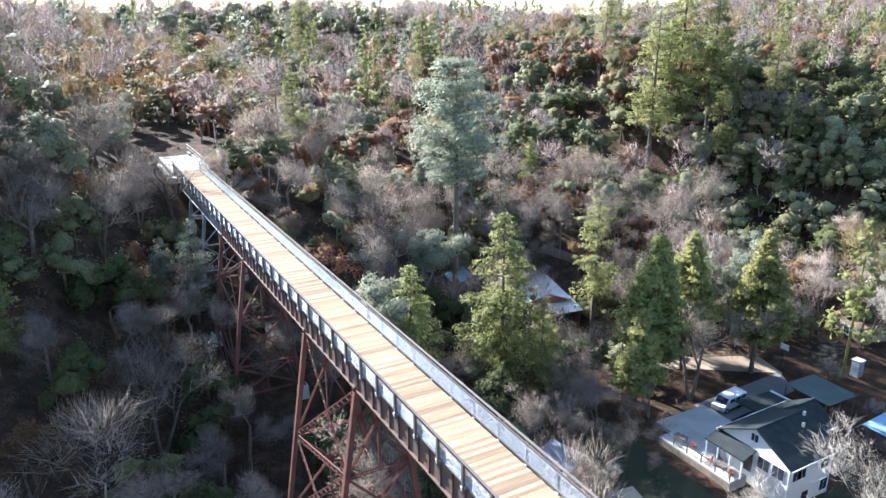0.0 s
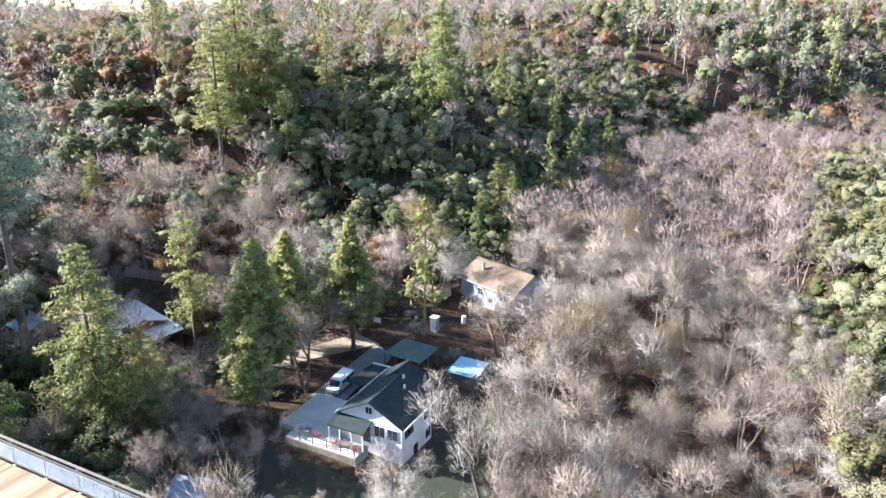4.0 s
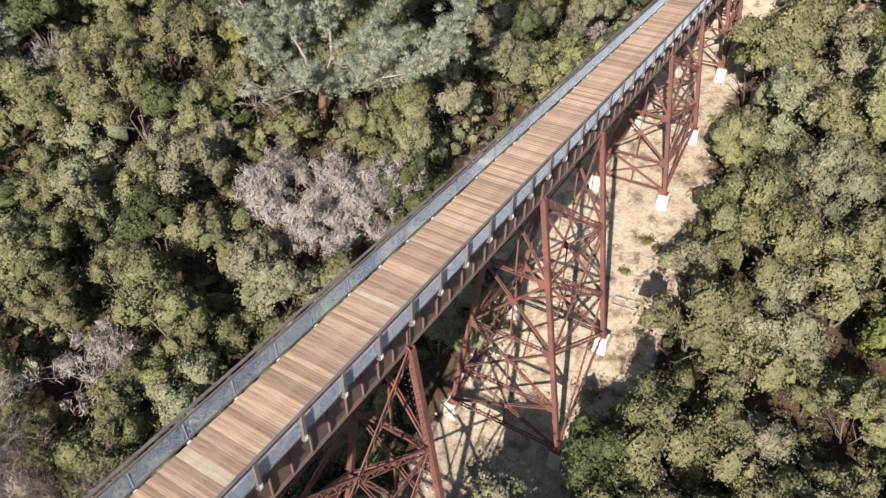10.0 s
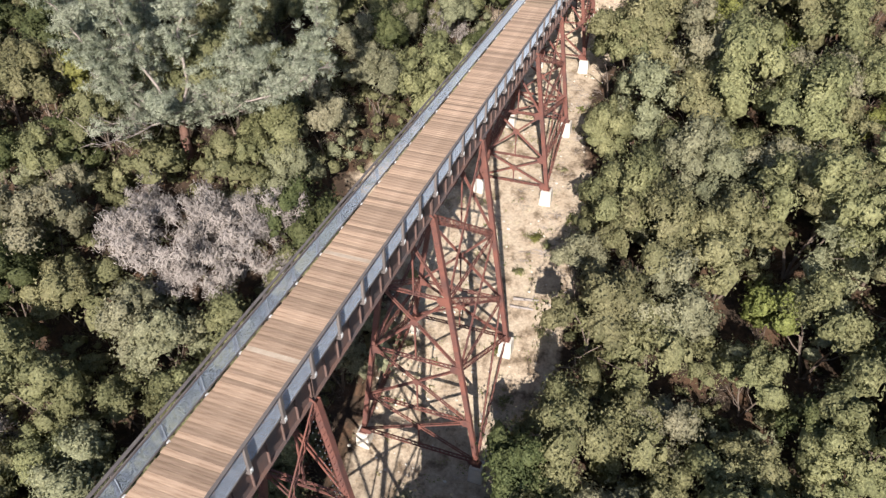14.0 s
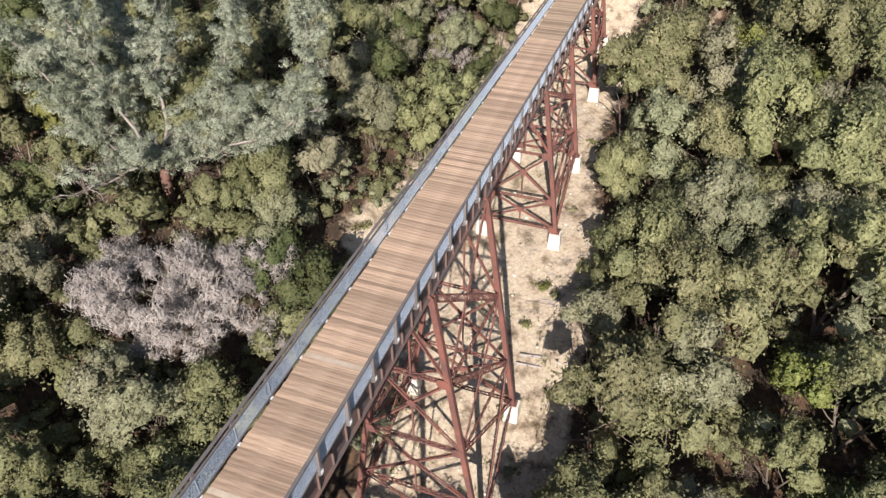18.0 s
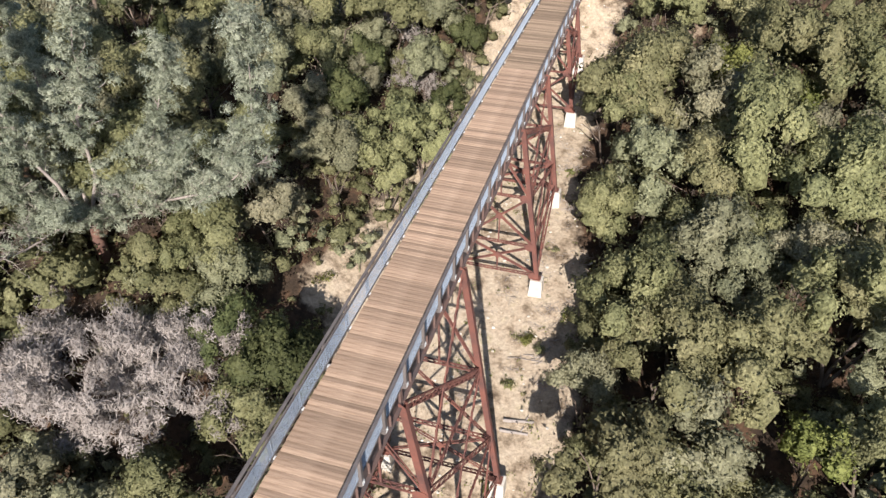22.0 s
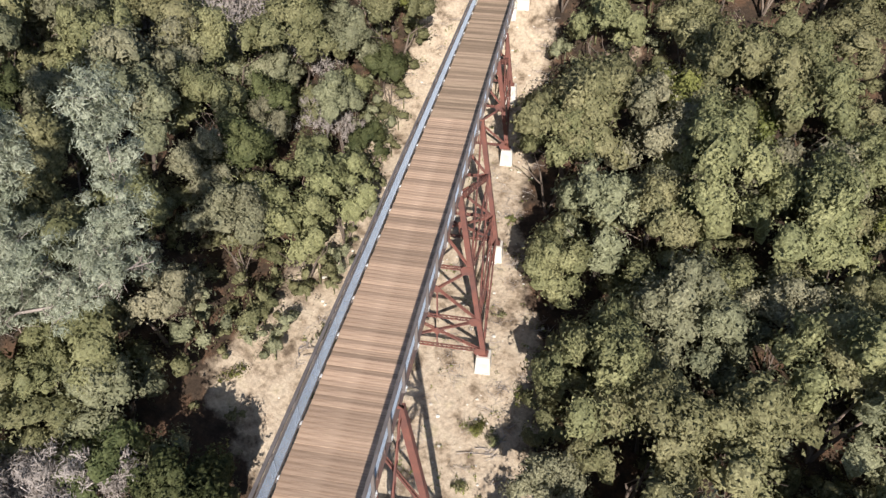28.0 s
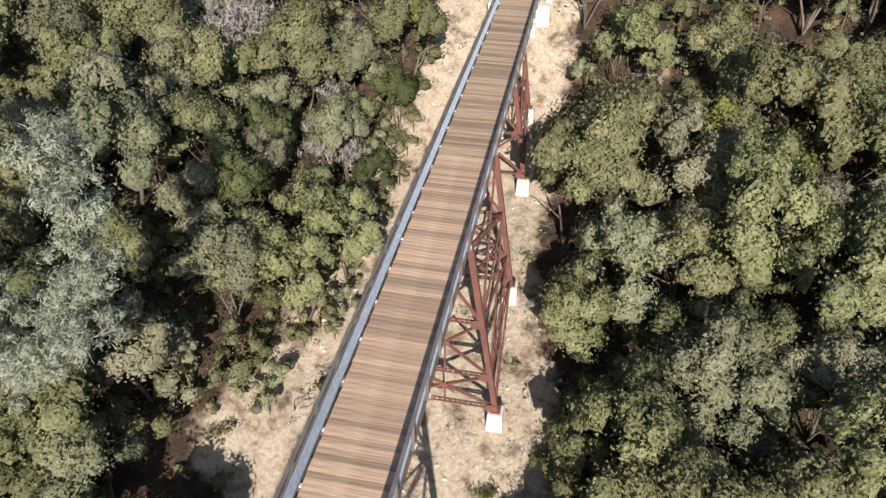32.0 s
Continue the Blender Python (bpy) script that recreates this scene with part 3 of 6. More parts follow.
def make_forked_pine(kind, seed):
    """A huge old grey pine: a short red trunk that forks into long crooked limbs, with needle tufts at their outer ends."""
    rng = np.random.default_rng(seed)
    trunk, limbs, tops = Soup(), Soup(), Soup()
    fork = np.array((0.6, -0.2, 4.2))
    trunk.tubes(np.array([[0, 0, -1.5], [0.2, -0.1, 1.4]]), np.array([[0.2, -0.1, 1.4], fork]), np.array([0.62, 0.52]), np.array([0.52, 0.44]), 9)
    # reach of each limb, how far it sags before it turns up, how leafy it is
    for tip, sag, leafy in (((15.8, 4.0, 21), 1.0, 1.0), ((16.8, 1.2, 11.5), 0.2, 0.6), ((4.5, 2, 26), 0.1, 1.0), ((-9, -7, 24), 0.3, 1.0), ((-2.5, -5, 27), 0.2, 1.0), ((-1, -10.5, 6.5), 0.0, 0.12),
                            ((-5, -7.5, 5.5), -0.3, 0.3), ((5, -1.0, 8), 0.3, 0.6), ((7.5, 5.5, 18), 0.4, 0.9), ((-6, 5, 22), 0.3, 1.0), ((3.5, -5, 9), 0.3, 0.8), ((-5.5, -4, 10), 0.3, 0.8), ((6, 4, 10), 0.3, 0.8), ((10.5, 1.0, 12), 0.4, 0.7), ((-8, -2, 15), 0.4, 0.8)):
        tip = np.array(tip)
        n = 9
        f = np.linspace(0, 1, n + 1)[:, None]
        rise = f ** (1 + sag)
        path = fork + (tip - fork) * np.concatenate([1 - (1 - f) ** (1 + 0.8 * max(sag, 0)), 1 - (1 - f) ** (1 + 0.8 * max(sag, 0)), rise], 1)
        path[1:-1] += rng.normal(size=(n - 1, 3)) * 0.28
        big = 0.17 if leafy > 0.5 else 0.10
        r = big * (1 - f[:, 0]) ** 1.2 + 0.03
        limbs.tubes(path[:-1], path[1:], r[:-1], r[1:], 6)
        L = np.linalg.norm(tip - fork)
        cs, rs = [], []
        for k in range(int(10 + L * (2.1 if leafy > 0.5 else 1.0))):
            u = rng.uniform(0.2 if leafy > 0.5 else 0.12, 1.0) ** 0.8
            i = min(n - 1, int(u * n))
            p = path[i] + (path[i + 1] - path[i]) * (u * n - i)
            d = unit(rand_dirs(1, rng) * (1, 1, 0.6) + (tip - fork) / L * 0.45 + (0, 0, 0.2))[0]
            q = p + d * rng.uniform(1.0, 2.9) * (1.15 - 0.5 * u)
            mid = (p + q) / 2 + rng.normal(size=3) * 0.15
            limbs.tubes(np.array([p, mid]), np.array([mid, q]), np.array([0.045, 0.032]), np.array([0.032, 0.015]), 4)
            for w in np.linspace(0.45, 1.05, 4):
                e = p + (q - p) * w + rng.normal(size=3) * 0.25
                if rng.random() < leafy:
                    cs.append(e)
                    rs.append(rng.uniform(0.38, 0.76))
                else:
                    t = e + unit(rand_dirs(1, rng) + d * 0.8)[0] * rng.uniform(0.6, 1.4)
                    limbs.tubes(e[None], t[None], np.array([0.02]), np.array([0.008]), 3)
        if cs:
            foliage(tops, cs, rs, 230, 0.40, rng, core=0.4, droop=-0.2, slim=0.16, squash=0.9, inner=0.35, soft=0.7)
    proto(kind, "grey_pine", trunk, M_BARK_RED, tops, M_GREYPINE)
    PROTO[kind].append((*PROTO[kind].pop(), ("branchwork", limbs.mesh("branchwork", M_LIMB, True))))


make_forked_pine("big_grey_pine", 96)

WORDS = {
    "oak": ("olive-green live oak with a dense rounded crown", "tree", "live oaks on the slopes"),
    "oak_grey": ("grey-green oak with a soft rounded crown", "tree", "grey-green oaks on the slopes"),
    "oak_yellow": ("yellow-green leafy oak among darker crowns", "tree", "yellow-green oaks"),
    "oak_dark": ("dark green oak with a dense crown", "tree", "dark green oaks"),
    "russet": ("oak holding dry russet autumn leaves", "tree", "russet oaks"),
    "bare": ("leafless grey-brown tree on the valley floor", "tree", "bare trees of the valley"),
    "bare_pale": ("leafless tree with pale grey twigs", "tree", "pale bare trees"),
    "bare_tan": ("nearly bare tree holding tan dry leaves", "tree", "bare trees with tan leaves"),
    "bare_orange": ("nearly bare tree with orange leaves on top", "tree", "bare trees with orange leaves"),
    "shrub": ("leafless many-stemmed brown shrub beside the creek", "shrub", "bare shrubs"),
    "dead_oak": ("dead oak with pale lichen-grey tangled twigs", "tree", "dead oaks"),
    "big_dead_oak": ("large dead oak with lichen-grey tangled twigs", "tree", "dead oaks"),
    "cedar": ("green cone-shaped cedar with drooping sprays", "tree", "cedars near the houses"),
    "pine": ("tall yellow-green pine with open branches", "tree", "tall pines"),
    "grey_pine": ("pale grey-green pine with airy needle tufts", "tree", "grey pines"),
    "tall_grey_pine": ("tall grey-green pine with a long bare trunk", "tree", "grey pines"),
    "grey_cone": ("pale grey-green pine with a narrow dense crown", "tree", "grey pines"),
    "big_grey_pine": ("huge forked grey-green pine with a red-brown trunk", "tree", ""),
}
PLACED = []


def plant(kind, x, y, size=1.0, rz=None, variant=None, z=None, tall=1.0):
    """Sets one tree on the ground as a thing with its parts."""
    v = PROTO[kind][int(RNG.integers(len(PROTO[kind]))) if variant is None else variant]
    ob = new(v[0])
    rz = RNG.uniform(0, 360) if rz is None else rz
    ob.matrix_world = pose(x, y, ground_z(x, y) if z is None else z, 0, 0, rz) @ Matrix.Diagonal((size, size, size * tall, 1))
    label, cat, group = WORDS[kind]
    tagged(ob, label, cat, group)
    for name, me in (("trunk", v[1]), (v[3], v[2])) + tuple(v[4:]):
        new(name, me).parent = ob
    PLACED.append((x, y, 2.6 * size))
    return ob


def low_bare(seed, h, twig, width, levels=3):
    """A lighter leafless tree for the distance, as arrays."""
    rng = np.random.default_rng(seed)
    segs = grow(rng, h, 0.85, int(rng.integers(1, 4)), levels=levels, kids=4, up=0.45)
    s = sticks(Soup(), segs[0] + segs[1][::3], 3, 0.8, 0.035)
    c, rad = dome(rng, 9, h * 0.36, h, 0.42, 0.55, -0.3, (1.1, 1.8))
    brush(s, c, rad, twig / (rad ** 2).sum(), 1.5, width, rng, 0.5, 0.3)
    return np.concatenate(s.v), np.concatenate(s.t), np.concatenate(s.d)


LOW_NEAR = [low_bare(100 + k, 10.5, 1500, 0.013) for k in range(6)]
LOW_FAR = [low_bare(110 + k, 10.5, 380, 0.026, 2) for k in range(6)]

# ---------------------------------------------------------------- bridge
DECK_Z, S = 30.0, 2.743          # deck level, post spacing
Y0, Y1 = -134.4, 93.3            # ends of the deck
GX, LX, BATTER = 1.45, 1.62, 0.150
TOWERS = ((-123.0, -112.5), (-101.5, -90.3), (-68.5, -57.0), (-37.5, -26.2), (-6.0, 5.8), (22.5, 33.7), (52.4, 63.8), (76.2, 83.5))
M_JOINT = mat("pale_grey_boards", (0.46, 0.37, 0.28), (0.36, 0.28, 0.20), 0.85, scale=1.5, fine=14, rnd=0.08)
M_POST = mat("weathered_dark_timber", (0.16, 0.135, 0.12), (0.10, 0.085, 0.08), 0.85, scale=1.5, fine=14, rnd=0.15)
M_NEWWOOD = mat("pale_grey_timber", (0.40, 0.36, 0.32), (0.31, 0.27, 0.24), 0.85, scale=1.5, fine=14)
M_CLIP = mat("white_metal_bracket", (0.72, 0.72, 0.70), (0.55, 0.55, 0.54), 0.5, metal=0.3, fine=30)
M_GIRDER = mat("rust_stained_girder_paint", (0.085, 0.07, 0.068), (0.15, 0.085, 0.065), 0.75, scale=0.7, fine=9, bump=0.003)
M_GIRDER_GREY = mat("grey_painted_steel", (0.20, 0.22, 0.24), (0.14, 0.15, 0.165), 0.7, scale=0.6, fine=9)


def boxes(items, bevel=0.0):
    bm = bmesh.new()
    for size, at in items:
        box(bm, size, at)
    if bevel:
        bmesh.ops.bevel(bm, geom=bm.edges[:], offset=bevel, segments=1, affect="EDGES")
    return bm


bridge = thing("footbridge", (0, 0, 0), "long plank-decked footbridge on a steel trestle", "bridge")
deck = part("deck_frame", boxes([((0.14, Y1 - Y0, 0.22), (x, (Y0 + Y1) / 2, 29.80)) for x in (-1.68, -0.6, 0.6, 1.68)]), M_POST, bridge, "dark timber stringers under the planks")

STIFF_ME = []
for metal in (M_GIRDER, M_GIRDER_GREY):
    bm = boxes([((0.26, 0.07, 1.84), (0, 0, 0))])
    STIFF_ME.append(bpy.data.meshes.new("stiffener"))
    bm.to_mesh(STIFF_ME[-1])
    STIFF_ME[-1].materials.append(metal)
bm = bmesh.new()
beam(bm, (-GX, 0, 29.4), (GX, 0, 27.8), 0.08, 0.08)
beam(bm, (GX, 0.1, 29.4), (-GX, 0.1, 27.8), 0.08, 0.08)
FRAME_ME = bpy.data.meshes.new("cross_frame")
bm.to_mesh(FRAME_ME)
FRAME_ME.materials.append(M_GIRDER)

# plate girders, one pair a span, with flanges and stiffeners
ends = sorted([Y0] + [y for t in TOWERS for y in t] + [Y1])
for y0, y1 in zip(ends, ends[1:]):
    for sx in (-1, 1):
        L, c, x = y1 - y0 - 0.05, (y0 + y1) / 2, sx * GX
        n = max(2, round(L / 1.37))
        g = part("girder", boxes([((0.03, L, 1.86), (x, c, 28.62)), ((0.42, L, 0.05), (x, c, 29.58)), ((0.42, L, 0.05), (x, c, 27.66))]), M_GIRDER_GREY if y1 < -100 else M_GIRDER, bridge)
        for k in range(n + 1):
            q = new("stiffener", STIFF_ME[y1 < -100])
            q.parent, q.location = g, (x, y0 + 0.1 + (L - 0.15) * k / n, 28.62)
    # cross frames between the two girders
    n = max(2, round((y1 - y0) / 3.6))
    for k in range(1, n):
        q = new("cross_frame", FRAME_ME)
        q.parent, q.location = bridge, (0, y0 + (y1 - y0) * k / n, 0)


def lattice(a, b, w, side, pitch=0.5, bar=0.05, ch=0.075):
    """A laced member: two chords w apart along side, joined by a zigzag of flat bars on both faces."""
    a, b = Vector(a), Vector(b)
    d = (b - a).normalized()
    side = (Vector(side) - d * Vector(side).dot(d)).normalized()
    nrm = d.cross(side)
    s = Soup()
    L = (b - a).length
    n = max(3, round(L / pitch))
    for e in (-1, 1):
        bm = bmesh.new()
        beam(bm, a + side * e * w / 2, b + side * e * w / 2, ch, ch * 1.5, side)
        bm.verts.index_update()
        v = np.array([q.co[:] for q in bm.verts])
        t = [[q.index for q in lp] for f in bm.faces for lp in ((f.verts[0], f.verts[1], f.verts[2]), (f.verts[0], f.verts[2], f.verts[3]))]
        bm.free()
        s.add(v, t)
    for face in (-1, 1):
        k = np.arange(n)
        sg = np.where(k % 2 == 0, 1.0, -1.0)[:, None]
        A, sd, D, off = np.array(a), np.array(side), np.array(d), np.array(nrm) * face * ch * 0.7
        p = A + D * (L * k / n)[:, None] + sd * sg * w / 2 + off
        q = A + D * (L * (k + 1) / n)[:, None] - sd * sg * w / 2 + off
        s.tubes(p, q, np.full(n, bar * 0.55), np.full(n, bar * 0.55), 4)
    return s


def soup_part(name, s, material, parent, label=""):
    ob = new(name, s.mesh(name, material))
    ob.parent = parent
    return tagged(ob, label=label)


def leg_x(z):
    return LX + BATTER * (27.6 - z)


def make_tower(y0, y1):
    """A trestle tower: four battered legs on concrete pedestals, cross-braced on all sides."""
    grey = y1 < -105
    metal = M_GIRDER_GREY if grey else M_RUST
    tw = thing("trestle_tower", (0, (y0 + y1) / 2, 0), "grey-painted laced steel trestle tower" if grey else "rust-red laced steel trestle tower on concrete pedestals", "bridge tower", "towers of the bridge")
    inv = tw.matrix_world.inverted()

    def fin(ob):
        ob.matrix_parent_inverse = inv
        return ob

    base = {}
    for y in (y0, y1):
        for sx in (-1, 1):
            g = ground_z(sx * 4.5, y)
            base[y, sx] = max(min(g + 1.5, 26.0), g + 0.6)
    zb = {y: max(base[y, -1], base[y, 1]) for y in (y0, y1)}
    lev = {}
    for y in (y0, y1):
        H = 27.5 - zb[y]
        k = 1 if H < 5 else 2 if H < 11 else 3 if H < 23 else 4
        fr = {1: (0, 1), 2: (0, 0.5, 1), 3: (0, 0.42, 0.76, 1), 4: (0, 0.28, 0.55, 0.79, 1)}[k]
        lev[y] = [27.5 - H * f for f in fr]
        lev[y][-1] += 0.35
    for (y, sx), z in base.items():
        z = zb[y]
        x0, x1 = sx * LX, sx * leg_x(z)
        bm = bmesh.new()
        for e in (-1, 1):
            beam(bm, (x0, y + e * 0.19, 27.6), (x1, y + e * 0.19, z), 0.40, 0.035, (0, 1, 0))
            beam(bm, (x0 + e * 0.19, y, 27.6), (x1 + e * 0.19, y, z), 0.03, 0.34, (0, 1, 0))
        beam(bm, (x1 - 0.0, y, z + 0.02), (x1, y, z + 0.10), 0.75, 0.75, (0, 1, 0))
        leg = fin(part("leg", bm, metal, tw, "rust-red riveted leg"))
        rv = Soup()
        n = int((27.6 - z) / 0.45)
        f = (np.arange(n) + 0.5)[:, None] / n
        for e in (-1, 1):
            p = np.array((x0, y, 27.6)) + f * np.array((x1 - x0, 0, z - 27.6)) + (e * 0.15, 0, 0)
            rv.tubes(p + (0, -0.225, 0), p + (0, -0.195, 0), np.full(n, 0.022), np.full(n, 0.032), 4)
        soup = new("rivets", rv.mesh("rivets", metal))
        soup.parent, soup.matrix_parent_inverse = leg, inv
        g = ground_z(x1, y)
        bm = bmesh.new()
        box(bm, (1.15, 1.15, z - g + 1.2), (x1, y, (z + g - 1.2) / 2))
        for v in bm.verts:
            if v.co.z < z - 0.1:
                v.co.x, v.co.y = x1 + (v.co.x - x1) * 1.25, y + (v.co.y - y) * 1.25
        bmesh.ops.bevel(bm, geom=bm.edges[:], offset=0.05, segments=1, affect="EDGES")
        fin(part("pedestal", bm, M_CONC, tw, "pale weathered concrete pedestal"))
    # transverse bents
    for y in (y0, y1):
        zs = lev[y]
        for i, z in enumerate(zs):
            fin(soup_part("strut", lattice((-leg_x(z), y, z), (leg_x(z), y, z), 0.30, (0, 1, 0), 0.4), metal, tw))
            for sx in (-1, 1):
                bm = bmesh.new()
                box(bm, (0.95, 0.03, 0.8), (sx * (leg_x(z) - 0.3), y - 0.235, z))
                bmesh.ops.bevel(bm, geom=[e for e in bm.edges if abs(e.verts[0].co.y - e.verts[1].co.y) > 0.02], offset=0.22, segments=1, affect="EDGES")
                fin(part("gusset_plate", bm, metal, tw))
        for za, zc in zip(zs, zs[1:]):
            if za - zc < 1.5:
                continue
            for sx in (-1, 1):
                bm = bmesh.new()
                for e in (-0.1, 0.1):
                    beam(bm, (sx * leg_x(za), y + e, za), (-sx * leg_x(zc), y + e, zc), 0.14, 0.05, (0, 1, 0))
                fin(part("diagonal_brace", bm, metal, tw))
            xm, wa, wc = 0, leg_x(za), leg_x(zc)
            zm = za - (za - zc) * wa / (wa + wc)
            bm = bmesh.new()
            box(bm, (0.6, 0.04, 0.6), (0, y - 0.16, zm), Matrix.Rotation(0.78, 3, "Y"))
            beam(bm, (0, y, zm), (0, y, zc), 0.12, 0.12, (0, 1, 0))
            fin(part("hanger", bm, metal, tw))
    # longitudinal faces
    n = min(len(lev[y0]), len(lev[y1]))
    for sx in (-1, 1):
        for i in range(n):
            za, zc = lev[y0][i if i < n - 1 else -1], lev[y1][i if i < n - 1 else -1]
            if i:
                fin(soup_part("strut", lattice((sx * leg_x(za), y0, za), (sx * leg_x(zc), y1, zc), 0.42, (0, 0, 1)), metal, tw))
            if i < n - 1:
                j = i + 1 if i + 1 < n - 1 else -1
                zd, zf = lev[y0][j], lev[y1][j]
                fin(soup_part("lattice_brace", lattice((sx * leg_x(za), y0, za), (sx * leg_x(zf), y1, zf), 0.46, (0, 0, 1)), metal, tw))
                fin(soup_part("lattice_brace", lattice((sx * leg_x(zc), y1, zc), (sx * leg_x(zd), y0, zd), 0.46, (0, 0, 1)), metal, tw))


# railings: posts, two rails, wire mesh panels, kerb
def mesh_panel(a, b, z0, z1):
    """Framed panel of woven wire from a to b (x, y), between two heights."""
    a, b = Vector((*a, 0)), Vector((*b, 0))
    L = (b - a).length
    d = np.array((b - a) / L)
    s = Soup()
    n, m = int(L / 0.05), int((z1 - z0) / 0.05)
    k = np.arange(1, n)[:, None] / n * L
    A = np.array(a)
    lo, hi = A + d * k + (0, 0, z0), A + d * k + (0, 0, z1)
    s.tubes(lo, hi, np.full(n - 1, 0.0062), np.full(n - 1, 0.0062), 3)
    z = z0 + (z1 - z0) * np.arange(1, m)[:, None] / m
    l, r = A + (0, 0, 1) * z, A + d * L + (0, 0, 1) * z
    s.tubes(l, r, np.full(m - 1, 0.0062), np.full(m - 1, 0.0062), 3)
    f = np.array([A + (0, 0, z0), A + (0, 0, z1), A + (0, 0, z0), A + d * L + (0, 0, z0)])
    g = np.array([A + d * L + (0, 0, z0), A + d * L + (0, 0, z1), A + (0, 0, z1), A + d * L + (0, 0, z1)])
    s.tubes(f, g, np.full(4, 0.018), np.full(4, 0.018), 4)
    return s


POST_ME, CLIP_ME, PANEL_ME, ARM_ME = {}, None, None, None
bm = boxes([((0.15, 0.20, 1.75), (0, 0, 30.55))], 0.015)
POST_ME = bpy.data.meshes.new("post")
bm.to_mesh(POST_ME)
POST_ME.materials.append(M_POST)
bm = boxes([((0.34, 0.16, 0.10), (-0.16, 0, 29.93)), ((0.03, 0.18, 0.26), (0.09, 0, 29.90)), ((0.05, 0.05, 0.05), (0.12, 0, 29.96))], 0.01)
CLIP_ME = bpy.data.meshes.new("bracket")
bm.to_mesh(CLIP_ME)
CLIP_ME.materials.append(M_CLIP)
bm = boxes([((0.85, 0.16, 0.20), (-0.42, 0, 29.70))], 0.015)
ARM_ME = bpy.data.meshes.new("outrigger")
bm.to_mesh(ARM_ME)
ARM_ME.materials.append(M_POST)
PANEL_ME = mesh_panel((0, 0.01), (0, S - 0.01), 30.10, 31.10).mesh("mesh_panel", M_GALV)


def make_railing(sx, spans):
    ra = thing("railing", (sx * 2.05, 0, 0), "dark post-and-rail bridge railing with grey wire mesh panels", "railing", "railings of the bridge")
    for y0, y1 in spans:
        k0, k1 = round(y0 / S), round(y1 / S)
        L, c = (k1 - k0) * S + 0.2, (k0 + k1) / 2 * S
        part("top_rail", boxes([((0.16, L, 0.06), (0.0, c, 31.46))], 0.008), M_POST, ra)
        part("mid_rail", boxes([((0.06, L, 0.14), (-sx * 0.09, c, 31.22))], 0.008), M_POST, ra)
        part("lower_rail", boxes([((0.06, L, 0.11), (-sx * 0.09, c, 30.06))], 0.008), M_POST, ra)
        for k in range(k0, k1 + 1):
            p = new("post", POST_ME)
            p.parent, p.location = ra, (0, k * S, 0)
            q = new("bracket", CLIP_ME)
            q.parent = p
            q = new("outrigger", ARM_ME)
            q.parent = p
            if sx < 0:
                q.matrix_local = pose(0, 0, 0, 0, 0, 180)
                p.children[0].matrix_local = pose(0, 0, 0, 0, 0, 180)
            if k < k1:
                m = new("mesh_panel", PANEL_ME)
                m.parent, m.location = ra, (-sx * 0.09, k * S, 0)
    return ra


make_railing(1, [(-49 * S, 34 * S)])
make_railing(-1, [(-49 * S, -9 * S), (-4 * S, 34 * S)])

# viewing bay on the west side
bay = thing("viewing_bay", (-3.0, -17.8, 0), "plank viewing bay with a pale timber and mesh railing", "viewing platform")
binv = bay.matrix_world.inverted()
bm = bmesh.new()
pts = ((-1.84, -10.75), (-4.15, -13.2), (-4.15, -22.4), (-1.84, -24.9))
f = bm.faces.new([bm.verts.new((x, y, 30.0)) for x, y in pts])
ext = bmesh.ops.extrude_face_region(bm, geom=bm.faces[:])
bmesh.ops.translate(bm, verts=[v for v in ext["geom"] if isinstance(v, bmesh.types.BMVert)], vec=(0, 0, -0.3))
bmesh.ops.recalc_face_normals(bm, faces=bm.faces[:])
ob = part("platform", bm, M_BOARD, bay)
ob.matrix_parent_inverse = binv
for (ax, ay), (bx, by) in zip(pts, pts[1:]):
    wood = M_NEWWOOD if ax != bx else M_POST
    for nm, w, h, z in (("top_rail", 0.16, 0.06, 31.46), ("mid_rail", 0.06, 0.14, 31.22), ("lower_rail", 0.06, 0.14, 30.08)):
        bm = beam(bmesh.new(), (ax - 0.12, ay, z), (bx - 0.12, by, z), w, h)
        ob = part(nm, bm, wood, bay)
        ob.matrix_parent_inverse = binv
    for f in (0.02, 0.34, 0.66, 0.98) if ax == bx else (0.06, 0.94):
        bm = boxes([((0.14, 0.14, 1.5), (ax + (bx - ax) * f - 0.14, ay + (by - ay) * f, 30.72))], 0.012)
        ob = part("post", bm, wood, bay)
        ob.matrix_parent_inverse = binv
    ob = soup_part("mesh_panel", mesh_panel((ax - 0.1, ay), (bx - 0.1, by), 30.14, 31.12), M_GALV, bay)
    ob.matrix_parent_inverse = binv

# southern landing: concrete pad, bench and a pale rail
pad = part("landing_pad", boxes([((6.4, 26, 0.5), (-0.9, Y0 - 13.02, 29.78))], 0.05), mat("bright_concrete", (0.55, 0.52, 0.47), (0.45, 0.42, 0.38), 0.95, scale=0.5, fine=6), None)
tagged(pad, "bright concrete landing at the end of the deck", "landing", kind="structure")
bench = thing("bench", (-2.9, -149.5, 30.03), "pale timber bench on the concrete landing", "bench")
part("seat", boxes([((0.5, 2.2, 0.08), (0, 0, 0.46))], 0.01), M_NEWWOOD, bench)
for e in (-0.8, 0.8):
    part("leg", boxes([((0.42, 0.12, 0.44), (0, e, 0.21))], 0.01), M_NEWWOOD, bench)
rail = thing("landing_rail", (-3.6, -146, 30.0), "pale timber two-rail fence beside the landing", "fence")
